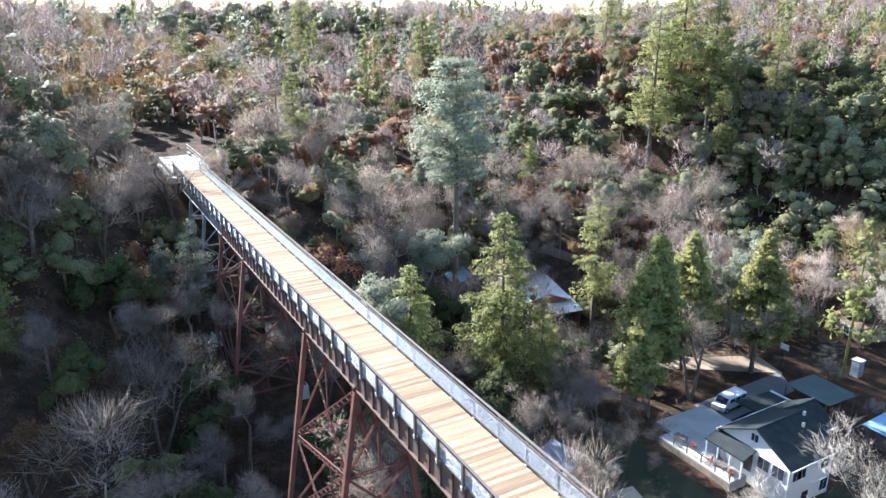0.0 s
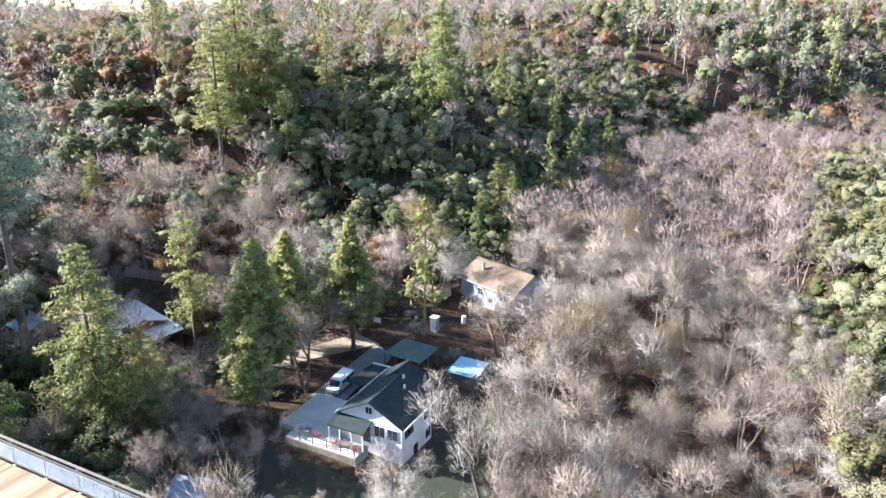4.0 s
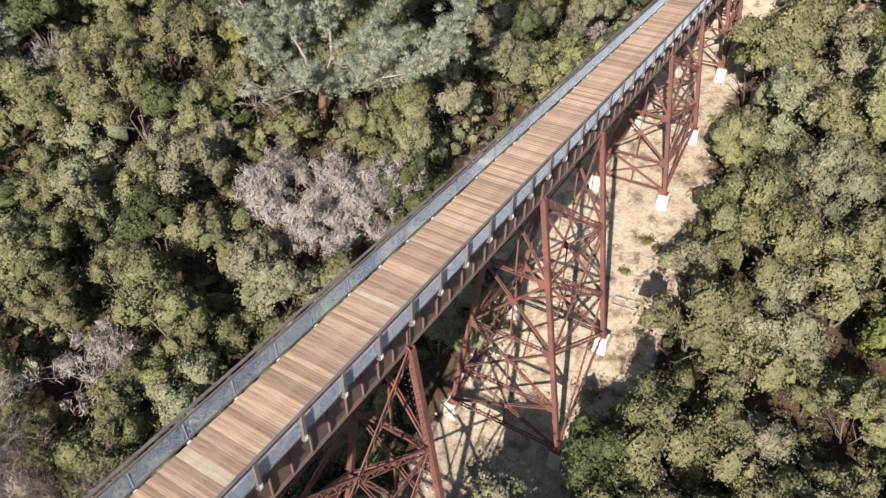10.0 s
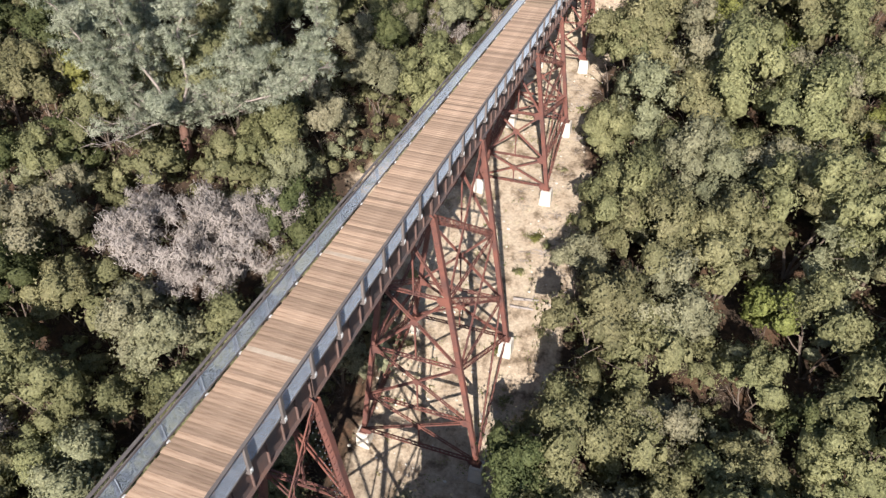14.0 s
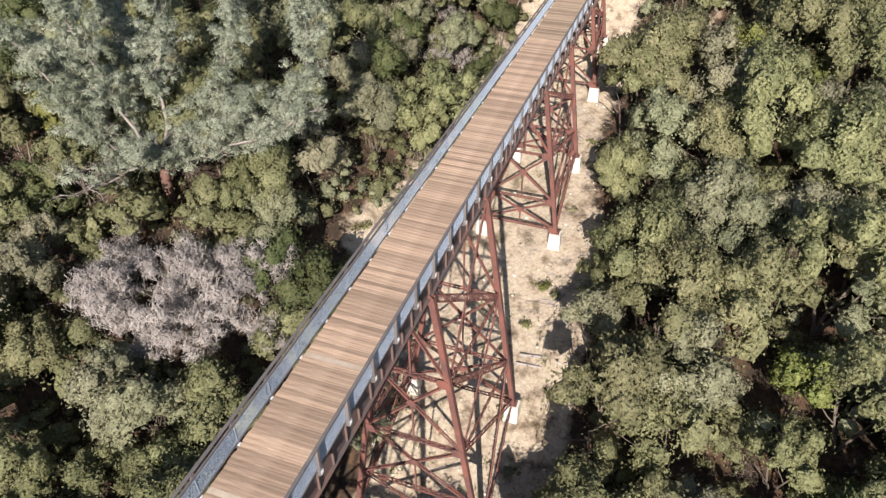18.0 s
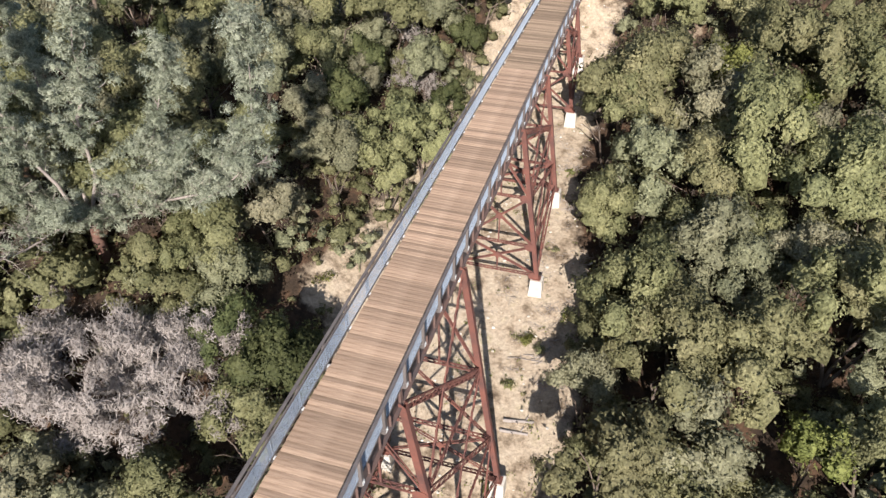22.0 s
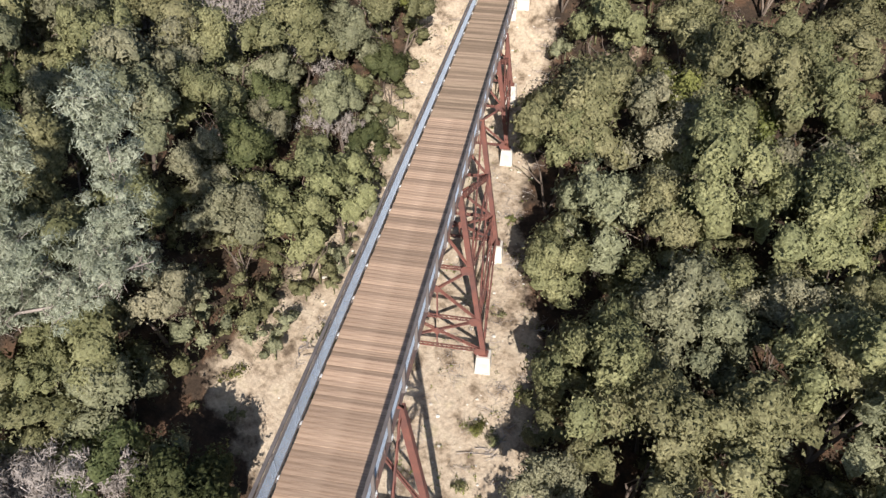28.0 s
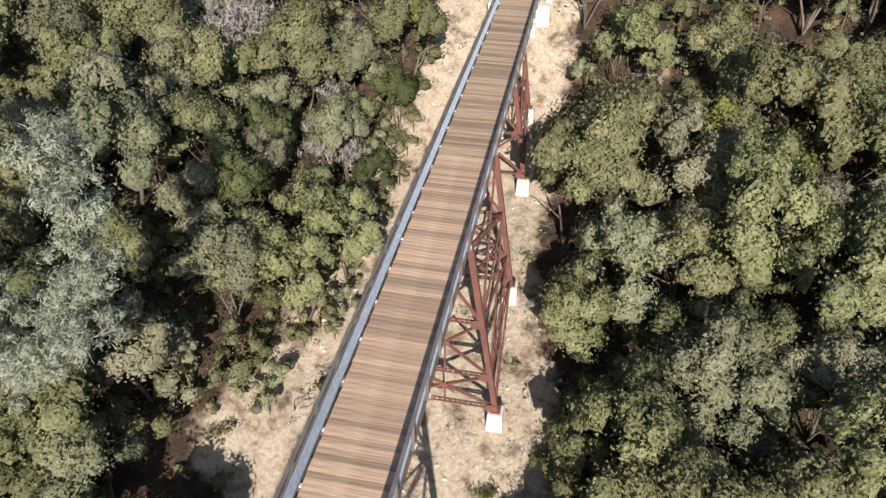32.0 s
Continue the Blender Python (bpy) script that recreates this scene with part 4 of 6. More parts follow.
for k in range(5):
    part("post", boxes([((0.14, 0.14, 1.35), (0, -9 + 4.5 * k, 0.62))], 0.01), M_NEWWOOD, rail)
for z in (0.65, 1.25):
    part("rail", boxes([((0.10, 18.2, 0.16), (0.12, 0, z))], 0.01), M_NEWWOOD, rail)

# abutments
for nm, y, s in (("abutment_north", 92.0, 1), ("abutment_south", -132.5, -1)):
    bm = boxes([((6.6, 1.6, 12), (0, y + s * 0.9, 23.4)), ((0.7, 14, 9), (3.0, y + s * 8.5, 25.2)), ((0.7, 14, 9), (-3.0, y + s * 8.5, 25.2)), ((1.0, 1.0, 1.4), (-GX, y - s * 0.3, 26.9)), ((1.0, 1.0, 1.4), (GX, y - s * 0.3, 26.9))], 0.04)
    tagged(part(nm, bm, M_CONC), "pale concrete abutment with wing walls", "abutment", kind="structure")
tagged(part("approach_path", boxes([((4.4, 60, 0.3), (0, 123.2, 29.86))], 0.04), M_SOIL), "dry dirt path beyond the deck", "path", kind="structure")

# ---------------------------------------------------------------- houses, yard and vehicles
M_WHITE = mat("white_painted_siding", (0.86, 0.86, 0.85), (0.78, 0.78, 0.77), 0.7, scale=0.6, fine=8)
M_BLUEWALL = mat("blue_grey_siding", (0.34, 0.39, 0.46), (0.27, 0.31, 0.37), 0.75, scale=0.6, fine=8)
M_CREAM = mat("cream_siding", (0.50, 0.42, 0.30), (0.42, 0.35, 0.25), 0.8, scale=0.6, fine=8)
M_REDWALL = mat("red_brown_siding", (0.30, 0.13, 0.09), (0.20, 0.10, 0.07), 0.85, scale=0.6, fine=8)
M_ROOF = mat("dark_asphalt_shingles", (0.034, 0.042, 0.044), (0.02, 0.026, 0.028), 0.95, scale=1.2, fine=20, bump=0.01)
M_TANROOF = mat("tan_shingles", (0.235, 0.165, 0.112), (0.165, 0.12, 0.086), 0.9, scale=0.8, fine=16, bump=0.01)
M_WHITEROOF = mat("white_metal_roofing", (0.74, 0.74, 0.74), (0.60, 0.60, 0.60), 0.5, scale=0.6, fine=6)
M_GREENROOF = mat("green_corrugated_roofing", (0.075, 0.125, 0.115), (0.055, 0.085, 0.08), 0.5, scale=0.6, fine=6)
M_BLUEROOF = mat("blue_metal_roofing", (0.22, 0.42, 0.58), (0.30, 0.48, 0.62), 0.4, metal=0.2, scale=0.5, fine=4)
M_RUSTROOF = mat("rusted_metal_roofing", (0.36, 0.17, 0.10), (0.45, 0.36, 0.30), 0.8, scale=0.7, fine=5)
M_GLASS = mat("dark_window_glass", (0.03, 0.04, 0.05), (0.05, 0.06, 0.075), 0.12, scale=1, fine=3, spec=0.6)
M_SLAB = mat("yard_concrete", (0.52, 0.49, 0.44), (0.38, 0.36, 0.32), 0.9, scale=0.4, fine=5)
M_ASPHALT = mat("worn_grey_asphalt", (0.22, 0.21, 0.20), (0.16, 0.155, 0.15), 0.95, scale=0.5, fine=8)
M_FENCE = mat("weathered_fence_boards", (0.30, 0.25, 0.20), (0.22, 0.18, 0.145), 0.9, scale=1, fine=10, rnd=0.15)
M_CAR = mat("white_car_paint", (0.82, 0.82, 0.82), (0.78, 0.78, 0.78), 0.25, spec=0.5)
M_TYRE = mat("black_rubber", (0.02, 0.02, 0.02), (0.03, 0.03, 0.03), 0.8)
M_CHROME = mat("dull_steel", (0.5, 0.5, 0.5), (0.4, 0.4, 0.4), 0.35, metal=0.8)
M_REDPAINT = mat("faded_red_paint", (0.45, 0.10, 0.07), (0.30, 0.10, 0.07), 0.6)


def window(parent, at, axis, w=1.1, h=1.2, wood=None):
    """A framed window, proud of the wall: axis is the way that it faces."""
    x, y, z = at
    if abs(axis[0]) > 0.5:
        fr, pn, off = (0.10, w + 0.2, h + 0.2), (0.12, (w - 0.08) / 2, h), (axis[0] * 0.03, 0, 0)
        shift = (0, (w + 0.08) / 4, 0)
    else:
        fr, pn, off = (w + 0.2, 0.10, h + 0.2), ((w - 0.08) / 2, 0.12, h), (0, axis[1] * 0.03, 0)
        shift = ((w + 0.08) / 4, 0, 0)
    f = part("window", boxes([(fr, (x + off[0], y + off[1], z))], 0.01), wood or M_WHITE, parent)
    for s in (-1, 1):
        part("pane", boxes([(pn, (x + off[0] * 1.5 + s * shift[0], y + off[1] * 1.5 + s * shift[1], z))]), M_GLASS, f)


def slab_roof(parent, name, corners, material, t=0.16):
    """A roof plane of some thickness from four corners, in order round it."""
    bm = bmesh.new()
    top = [bm.verts.new(c) for c in corners]
    low = [bm.verts.new((c[0], c[1], c[2] - t)) for c in corners]
    bm.faces.new(top)
    bm.faces.new(low[::-1])
    for i in range(4):
        bm.faces.new((top[i], low[i], low[(i + 1) % 4], top[(i + 1) % 4]))
    bmesh.ops.recalc_face_normals(bm, faces=bm.faces[:])
    return part(name, bm, material, parent)


def gable_house(name, at, rz, L, W, z0, eave, ridge, wall, roof, label, over=0.5, category="house"):
    """A house with its ridge along its own x: four walls and two roof slopes with ridge cap and fascia."""
    h = thing(name, (*at, 0), label, category, rz=rz)
    for s in (-1, 1):
        part("wall", boxes([((L - 0.4, 0.2, eave - z0), (0, s * (W / 2 - 0.1), (eave + z0) / 2))]), wall, h)
        bm = bmesh.new()
        x = s * (L / 2 - 0.1)
        pts = [(-W / 2, z0), (W / 2, z0), (W / 2, eave), (0, ridge - 0.12), (-W / 2, eave)]
        a = [bm.verts.new((x - 0.1, y, z)) for y, z in pts]
        b = [bm.verts.new((x + 0.1, y, z)) for y, z in pts]
        bm.faces.new(a)
        bm.faces.new(b[::-1])
        for i in range(5):
            bm.faces.new((a[i], b[i], b[(i + 1) % 5], a[(i + 1) % 5]))
        bmesh.ops.recalc_face_normals(bm, faces=bm.faces[:])
        part("gable_wall", bm, wall, h)
        k = (ridge - eave) / (W / 2)
        e = W / 2 + over
        slab_roof(h, "roof_slope", ((-L / 2 - over, s * 0.02, ridge + 0.06), (L / 2 + over, s * 0.02, ridge + 0.06), (L / 2 + over, s * e, eave - over * k + 0.06), (-L / 2 - over, s * e, eave - over * k + 0.06)), roof)
        part("fascia", boxes([((L + 2 * over, 0.05, 0.2), (0, s * (e + 0.03), eave - over * k - 0.04))]), M_WHITE, h)
    part("ridge_cap", boxes([((L + 2 * over, 0.3, 0.08), (0, 0, ridge + 0.09))], 0.02), roof, h)
    return h


# white house with its porch, wings and carports
house = gable_house("house", (-45.5, -54.4), 0, 7.2, 8.2, 3.6, 10.6, 12.8, M_WHITE, M_ROOF, "white two-storey house with a dark shingle roof")
for x, z in ((-2.2, 9.2), (1.6, 9.2), (-2.6, 6.4), (2.4, 9.2)):
    window(house, (x, 4.1, z), (0, 1), 1.2, 1.3)
for y, z in ((1.2, 9.1), (2.9, 9.1), (-0.2, 11.5), (-2.8, 8.9)):
    window(house, (3.6, y, z), (1, 0), 1.3 if z < 10 else 0.8, 1.3 if z < 10 else 0.8)
part("door", boxes([((0.95, 0.12, 2.05), (0.4, 4.12, 5.5))], 0.01), M_GLASS, house, "dark back door")
part("door", boxes([((0.12, 0.95, 2.05), (3.62, -0.6, 8.3))], 0.01), M_POST, house, "dark front door")
part("vent_pipe", boxes([((0.25, 0.25, 0.5), (-1.5, 1.6, 12.5))], 0.03), M_CLIP, house)
part("vent_pipe", boxes([((0.25, 0.25, 0.5), (-3.0, 0.6, 12.9))], 0.03), M_CLIP, house)
porch = slab_roof(house, "porch_roof", ((3.5, 0.2, 10.2), (5.6, 0.2, 9.5), (5.6, -4.8, 9.5), (3.5, -4.8, 10.2)), M_ROOF)
for y in (0.0, -1.5, -3.1, -4.6):
    part("porch_post", boxes([((0.14, 0.14, 2.4), (5.45, y, 8.3))], 0.01), M_WHITE, house)
wing = gable_house("house_wing", (-52.9, -57.6), 0, 6.2, 5.6, 3.6, 8.9, 10.6, M_WHITE, M_ROOF, "white rear wing with a dark shingle roof")
window(wing, (1.0, 2.8, 7.6), (0, 1), 0.9, 1.1)
garage = thing("garage", (-54.7, -62.2, 0), "low garage with a dark flat roof and white walls", "garage")
slab_roof(garage, "roof", ((-3.4, -2.1, 7.9), (3.3, -2.2, 8.3), (3.3, 2.0, 8.3), (-3.4, 2.2, 7.9)), M_ROOF)
for sx, sy, lx, ly in ((0, 2.0, 6.6, 0.2), (-3.2, 0, 0.2, 4.0), (3.2, 1.4, 0.2, 1.4)):
    part("wall", boxes([((lx, ly, 3.6), (sx, sy, 6.3))]), M_WHITE, garage)
carport = thing("carport", (-64.8, -61.8, 0), "carport with a green corrugated roof on posts", "carport")
slab_roof(carport, "roof", ((-3.4, -3.2, 7.4), (3.2, -3.0, 7.8), (3.2, 3.2, 7.6), (-3.4, 3.0, 7.2)), M_GREENROOF, 0.06)
for x in (-3, 0, 3):
    for y in (-2.8, 2.8):
        part("post", boxes([((0.14, 0.14, 3.6), (x, y, 5.6))], 0.01), M_POST, carport)
hut = thing("garden_hut", (-65.9, -53.0, 0), "small hut with a bright blue metal roof", "shed")
slab_roof(hut, "roof", ((-2.5, -2.3, 6.5), (2.3, -2.3, 6.2), (2.3, 2.3, 6.1), (-2.5, 2.3, 6.4)), M_BLUEROOF, 0.08)
for sx, sy, lx, ly in ((0, -1.9, 4, 0.12), (0, 1.9, 4, 0.12), (-1.9, 0, 0.12, 3.7), (1.9, 0, 0.12, 3.7)):
    part("wall", boxes([((lx, ly, 3.4), (sx, sy, 4.5))]), M_POST, hut)

# blue-grey house with a tan roof, its annex and shed
blue = gable_house("house", (-97.6, -60.0), 68, 13.6, 9.6, 2.8, 8.5, 11.0, M_BLUEWALL, M_TANROOF, "blue-grey house with a tan shingle roof")
window(blue, (4.2, -4.8, 7.0), (0, -1), 1.6, 1.3)
window(blue, (-1.5, -4.8, 6.8), (0, -1), 1.2, 1.2)
part("door", boxes([((0.95, 0.12, 2.05), (1.2, -4.82, 5.2))], 0.01), M_GLASS, blue, "dark door")
part("balcony", boxes([((5.0, 1.6, 0.18), (3.6, -5.6, 5.0)), ((5.0, 0.08, 0.9), (3.6, -6.35, 5.5))], 0.02), M_WHITE, blue, "white balcony")
part("chimney", boxes([((0.5, 0.5, 1.6), (-3.5, -2.2, 10.6))], 0.03), M_CONC, blue)
annex = gable_house("annex", (-92.5, -73.2), 68, 6.5, 5.0, 3.4, 7.0, 7.9, M_CREAM, M_TANROOF, "small cream annex with a tan roof", 0.4, "outbuilding")
window(annex, (0.5, -2.5, 5.8), (0, -1), 1.2, 1.1)
rshed = gable_house("shed", (-111.0, -64.0), 75, 7.2, 5.2, 3.6, 8.0, 9.2, M_WHITE, M_RUSTROOF, "white shed with a rusted metal roof", 0.5, "shed")

# white-roofed buildings by the fence
wshed = gable_house("workshop", (-50.3, -104.4), 73, 10.6, 6.6, 5.6, 10.2, 11.3, M_REDWALL, M_WHITEROOF, "red-brown workshop with a white metal roof", 0.6, "workshop")
window(wshed, (-2.0, -3.3, 8.6), (0, -1), 1.2, 1.0)
lean = thing("lean_to", (-50.2, -97.6, 0), "open lean-to with a white metal roof", "shed", rz=-17)
slab_roof(lean, "roof", ((-2.6, -3.0, 9.7), (2.2, -3.0, 9.3), (2.2, 2.8, 9.1), (-2.6, 2.8, 9.5)), M_WHITEROOF, 0.08)
for x in (-2.2, 1.9):
    for y in (-2.6, 2.4):
        part("post", boxes([((0.16, 0.16, 4.2), (x, y, 7.2))], 0.01), M_POST, lean)
part("wall", boxes([((0.14, 5.2, 2.6), (-2.2, 0, 7.2))]), M_REDWALL, lean)
for i, (x, y, s) in enumerate(((-25.6, -66.8, 4.6), (-27.0, -57.4, 3.6))):
    sh = thing("shed", (x, y, 0), "small shed with a pale blue-grey metal roof", "shed", "small sheds", rz=20 - 30 * i)
    g = ground_z(x, y)
    slab_roof(sh, "roof", ((-s / 2, -s / 2, g + 2.9), (s / 2, -s / 2, g + 2.6), (s / 2, s / 2, g + 2.3), (-s / 2, s / 2, g + 2.7)), M_BLUEWALL if i == 0 else M_ROOF, 0.08)
    for e in (-1, 1):
        part("wall", boxes([((s - 0.6, 0.12, 2.6), (0, e * (s / 2 - 0.3), g + 1.0))]), M_FENCE if i == 0 else M_WHITE, sh)
        part("wall", boxes([((0.12, s - 0.8, 2.6), (e * (s / 2 - 0.3), 0, g + 1.0))]), M_FENCE if i == 0 else M_WHITE, sh)
tent = thing("tarpaulin_shelter", (-37.5, -111.0, 0), "shelter under a blue tarpaulin among the trees", "shelter", rz=25)
slab_roof(tent, "tarpaulin", ((-2.6, 0, 13.6), (2.6, 0, 13.4), (2.6, 2.2, 12.0), (-2.6, 2.2, 12.2)), M_BLUEROOF, 0.04)
slab_roof(tent, "tarpaulin", ((-2.6, 0, 13.6), (2.6, 0, 13.4), (2.6, -2.2, 12.0), (-2.6, -2.2, 12.2)), M_BLUEROOF, 0.04)
for x in (-2.4, 2.4):
    for y in (-2, 2):
        part("pole", boxes([((0.08, 0.08, 3.4), (x, y, 10.8))]), M_CHROME, tent)

fence = thing("board_fence", (-62.2, -110.8, 0), "weathered tall board fence behind the workshop", "fence", rz=math.degrees(math.atan2(8.3, -5.6)))
for k in range(34):
    x = -5 + 0.3 * k
    c = fence.matrix_world @ Vector((x, 0, 0))
    part("board", boxes([((0.27, 0.03, 1.8), (x, 0, ground_z(c.x, c.y) + 1.0))]), M_FENCE, fence)
part("rail", boxes([((10.2, 0.06, 0.10), (-0.05, 0.05, ground_z(-62.2, -110.8) + 1.4))]), M_FENCE, fence)

# drive, road, patio
def draped(name, pts, material, lift, label, category, n=10):
    """A paved sheet that lies on the ground, between two edge lines."""
    (a0, a1), (b0, b1) = pts
    bm = bmesh.new()
    grid = []
    for i in range(n + 1):
        row = []
        for j in range(n + 1):
            p = (Vector(a0).lerp(Vector(a1), i / n)).lerp(Vector(b0).lerp(Vector(b1), i / n), j / n)
            row.append(bm.verts.new((p.x, p.y, ground_z(p.x, p.y) + lift)))
        grid.append(row)
    for i in range(n):
        for j in range(n):
            bm.faces.new((grid[i][j], grid[i + 1][j], grid[i + 1][j + 1], grid[i][j + 1]))
    bmesh.ops.recalc_face_normals(bm, faces=bm.faces[:])
    ext = bmesh.ops.extrude_face_region(bm, geom=bm.faces[:])
    bmesh.ops.translate(bm, verts=[v for v in ext["geom"] if isinstance(v, bmesh.types.BMVert)], vec=(0, 0, -0.25))
    bmesh.ops.recalc_face_normals(bm, faces=bm.faces[:])
    tagged(part(name, bm, material), label, category, kind="structure")


M_GRAVEL = mat("tan_gravel", (0.36, 0.29, 0.21), (0.25, 0.20, 0.15), 0.95, scale=0.4, fine=6, bump=0.02)
draped("road", (((-52.0, -82.5), (-70.0, -75.0)), ((-54.5, -78.0), (-69.0, -70.0))), M_GRAVEL, 0.10, "tan gravel road in tree shade", "road")
draped("driveway", (((-69.0, -70.5), (-49.6, -69.0)), ((-66.0, -66.0), (-49.6, -64.0))), M_ASPHALT, 0.12, "grey asphalt driveway beside the garage", "driveway")
# near-black green: the tree shade over the yard is painted into the lawn
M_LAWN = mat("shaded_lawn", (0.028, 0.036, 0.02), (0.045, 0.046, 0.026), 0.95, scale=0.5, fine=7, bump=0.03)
draped("lawn", (((-36.6, -72.0), (-36.6, -46.0)), ((-25.0, -70.0), (-25.0, -42.0))), M_LAWN, 0.06, "lawn beside the patio with shade put into its dark green", "lawn", 16)
draped("lawn", (((-60.0, -50.2), (-36.7, -50.2)), ((-58.0, -40.0), (-36.7, -40.0))), M_LAWN, 0.06, "lawn behind the white house with shade put into its dark green", "lawn", 16)
patio = thing("patio", (-40.0, -58.5, 0), "raised pale concrete patio with a timber rail", "patio")
part("slab", boxes([((2.6, 10.0, 2.6), (0, -1.0, 5.8))], 0.04), M_SLAB, patio)
for k in range(25):
    part("skirt_board", boxes([((0.04, 0.36, 2.3), (1.325, -5.8 + 0.4 * k, 5.75))]), M_FENCE, patio)
part("slab", boxes([((8.2, 8.6, 2.6), (-5.45, -4.8, 5.3))], 0.04), M_SLAB, patio)
for y in (-5.8, -3.9, -2.0, 0.0, 1.9, 3.8):
    part("post", boxes([((0.1, 0.1, 1.0), (1.2, y, 7.6))]), M_POST, patio)
part("rail", boxes([((0.08, 9.8, 0.1), (1.2, -1.0, 8.05))]), M_POST, patio)
for x, y, rz in ((-39.9, -56.6, 80), (-40.0, -62.5, 95)):
    tb = thing("garden_table", (x, y, 7.1), "dark garden table on the patio", "table", "patio tables", rz=rz)
    part("tabletop", boxes([((1.5, 0.9, 0.05), (0, 0, 0.72))], 0.01), M_POST, tb)
    for ex in (-0.6, 0.6):
        for ey in (-0.35, 0.35):
            part("leg", boxes([((0.06, 0.06, 0.7), (ex, ey, 0.35))]), M_POST, tb)
for x, y, rz in ((-39.6, -55.2, 40), (-39.6, -58.0, 200), (-40.2, -60.8, 90)):
    ch = thing("garden_chair", (x, y, 7.1), "faded red garden chair on the patio", "chair", "patio chairs", rz=rz)
    part("seat", boxes([((0.5, 0.5, 0.05), (0, 0, 0.42))], 0.01), M_REDPAINT, ch)
    part("backrest", boxes([((0.5, 0.05, 0.5), (0, -0.24, 0.7))], 0.01), M_REDPAINT, ch)
    for ex in (-0.2, 0.2):
        for ey in (-0.2, 0.2):
            part("leg", boxes([((0.05, 0.05, 0.4), (ex, ey, 0.2))]), M_REDPAINT, ch)


def make_van(at, rz):
    """A white van: body with a raked nose, dark glass, bumpers, four wheels."""
    v = thing("van", at, "white van parked beside the garage", "van", rz=rz)
    prof = [(-2.4, 0.35), (2.35, 0.35), (2.4, 0.95), (1.75, 1.15), (1.1, 1.95), (-2.3, 2.0), (-2.42, 1.0)]
    bm = bmesh.new()
    a = [bm.verts.new((x, -0.9, z)) for x, z in prof]
    b = [bm.verts.new((x, 0.9, z)) for x, z in prof]
    bm.faces.new(a)
    bm.faces.new(b[::-1])
    for i in range(7):
        bm.faces.new((a[i], b[i], b[(i + 1) % 7], a[(i + 1) % 7]))
    bmesh.ops.recalc_face_normals(bm, faces=bm.faces[:])
    bmesh.ops.bevel(bm, geom=bm.edges[:], offset=0.07, segments=2, affect="EDGES")
    part("body", bm, M_CAR, v)
    part("windscreen", beam(bmesh.new(), (1.77, 0, 1.22), (1.22, 0, 1.88), 1.55, 0.03), M_GLASS, v)
    for s in (-1, 1):
        for x in (0.55, -0.6, -1.7):
            part("side_window", boxes([((0.95, 0.03, 0.5), (x, s * 0.905, 1.55))], 0.01), M_GLASS, v)
        part("headlight", boxes([((0.05, 0.35, 0.18), (2.38, s * 0.62, 0.82))], 0.01), M_CHROME, v)
        for x in (-1.5, 1.5):
            bm = bmesh.new()
            bmesh.ops.create_cone(bm, cap_ends=True, segments=20, radius1=0.36, radius2=0.36, depth=0.24, matrix=pose(x, s * 0.82, 0.36, 90))
            w = part("wheel", bm, M_TYRE, v)
            bm = bmesh.new()
            bmesh.ops.create_cone(bm, cap_ends=True, segments=16, radius1=0.2, radius2=0.17, depth=0.27, matrix=pose(x, s * 0.83, 0.36, 90))
            part("rim", bm, M_CHROME, w)
    part("bumper", boxes([((0.14, 1.75, 0.2), (2.42, 0, 0.5))], 0.03), M_CHROME, v)
    part("bumper", boxes([((0.14, 1.75, 0.2), (-2.45, 0, 0.5))], 0.03), M_CHROME, v)


make_van((-53.2, -66.6, ground_z(-53.2, -66.6) + 0.13), 4)
booth = thing("utility_booth", (-79.0, -65.2, ground_z(-79, -65.2)), "tall pale grey utility cabinet in the yard", "cabinet")
part("body", boxes([((1.2, 1.2, 2.6), (0, 0, 1.2))], 0.03), M_BLUEWALL, booth)
part("lid", boxes([((1.4, 1.4, 0.1), (0, 0, 2.55))], 0.02), M_WHITE, booth)
drum = thing("water_drum", (-84.7, -62.4, ground_z(-84.7, -62.4)), "white plastic water drum in the yard", "drum")
bm = bmesh.new()
bmesh.ops.create_cone(bm, cap_ends=True, segments=20, radius1=0.45, radius2=0.42, depth=1.3, matrix=pose(0, 0, 0.65))
bmesh.ops.bevel(bm, geom=bm.edges[:], offset=0.03, segments=1, affect="EDGES")
part("barrel", bm, M_WHITE, drum)
hoop = thing("basketball_hoop", (-71.1, -71.5, ground_z(-71.1, -71.5)), "basketball hoop with a white backboard on a pole", "basketball hoop")
part("pole", boxes([((0.1, 0.1, 3.0), (0, 0, 1.5))], 0.02), M_DARK, hoop)
part("backboard", boxes([((0.05, 1.4, 0.9), (0.3, 0, 3.2))], 0.01), M_WHITE, hoop)
part("ring", boxes([((0.4, 0.03, 0.03), (0.55, -0.22, 2.95)), ((0.4, 0.03, 0.03), (0.55, 0.22, 2.95)), ((0.03, 0.45, 0.03), (0.75, 0, 2.95))]), M_REDPAINT, hoop)

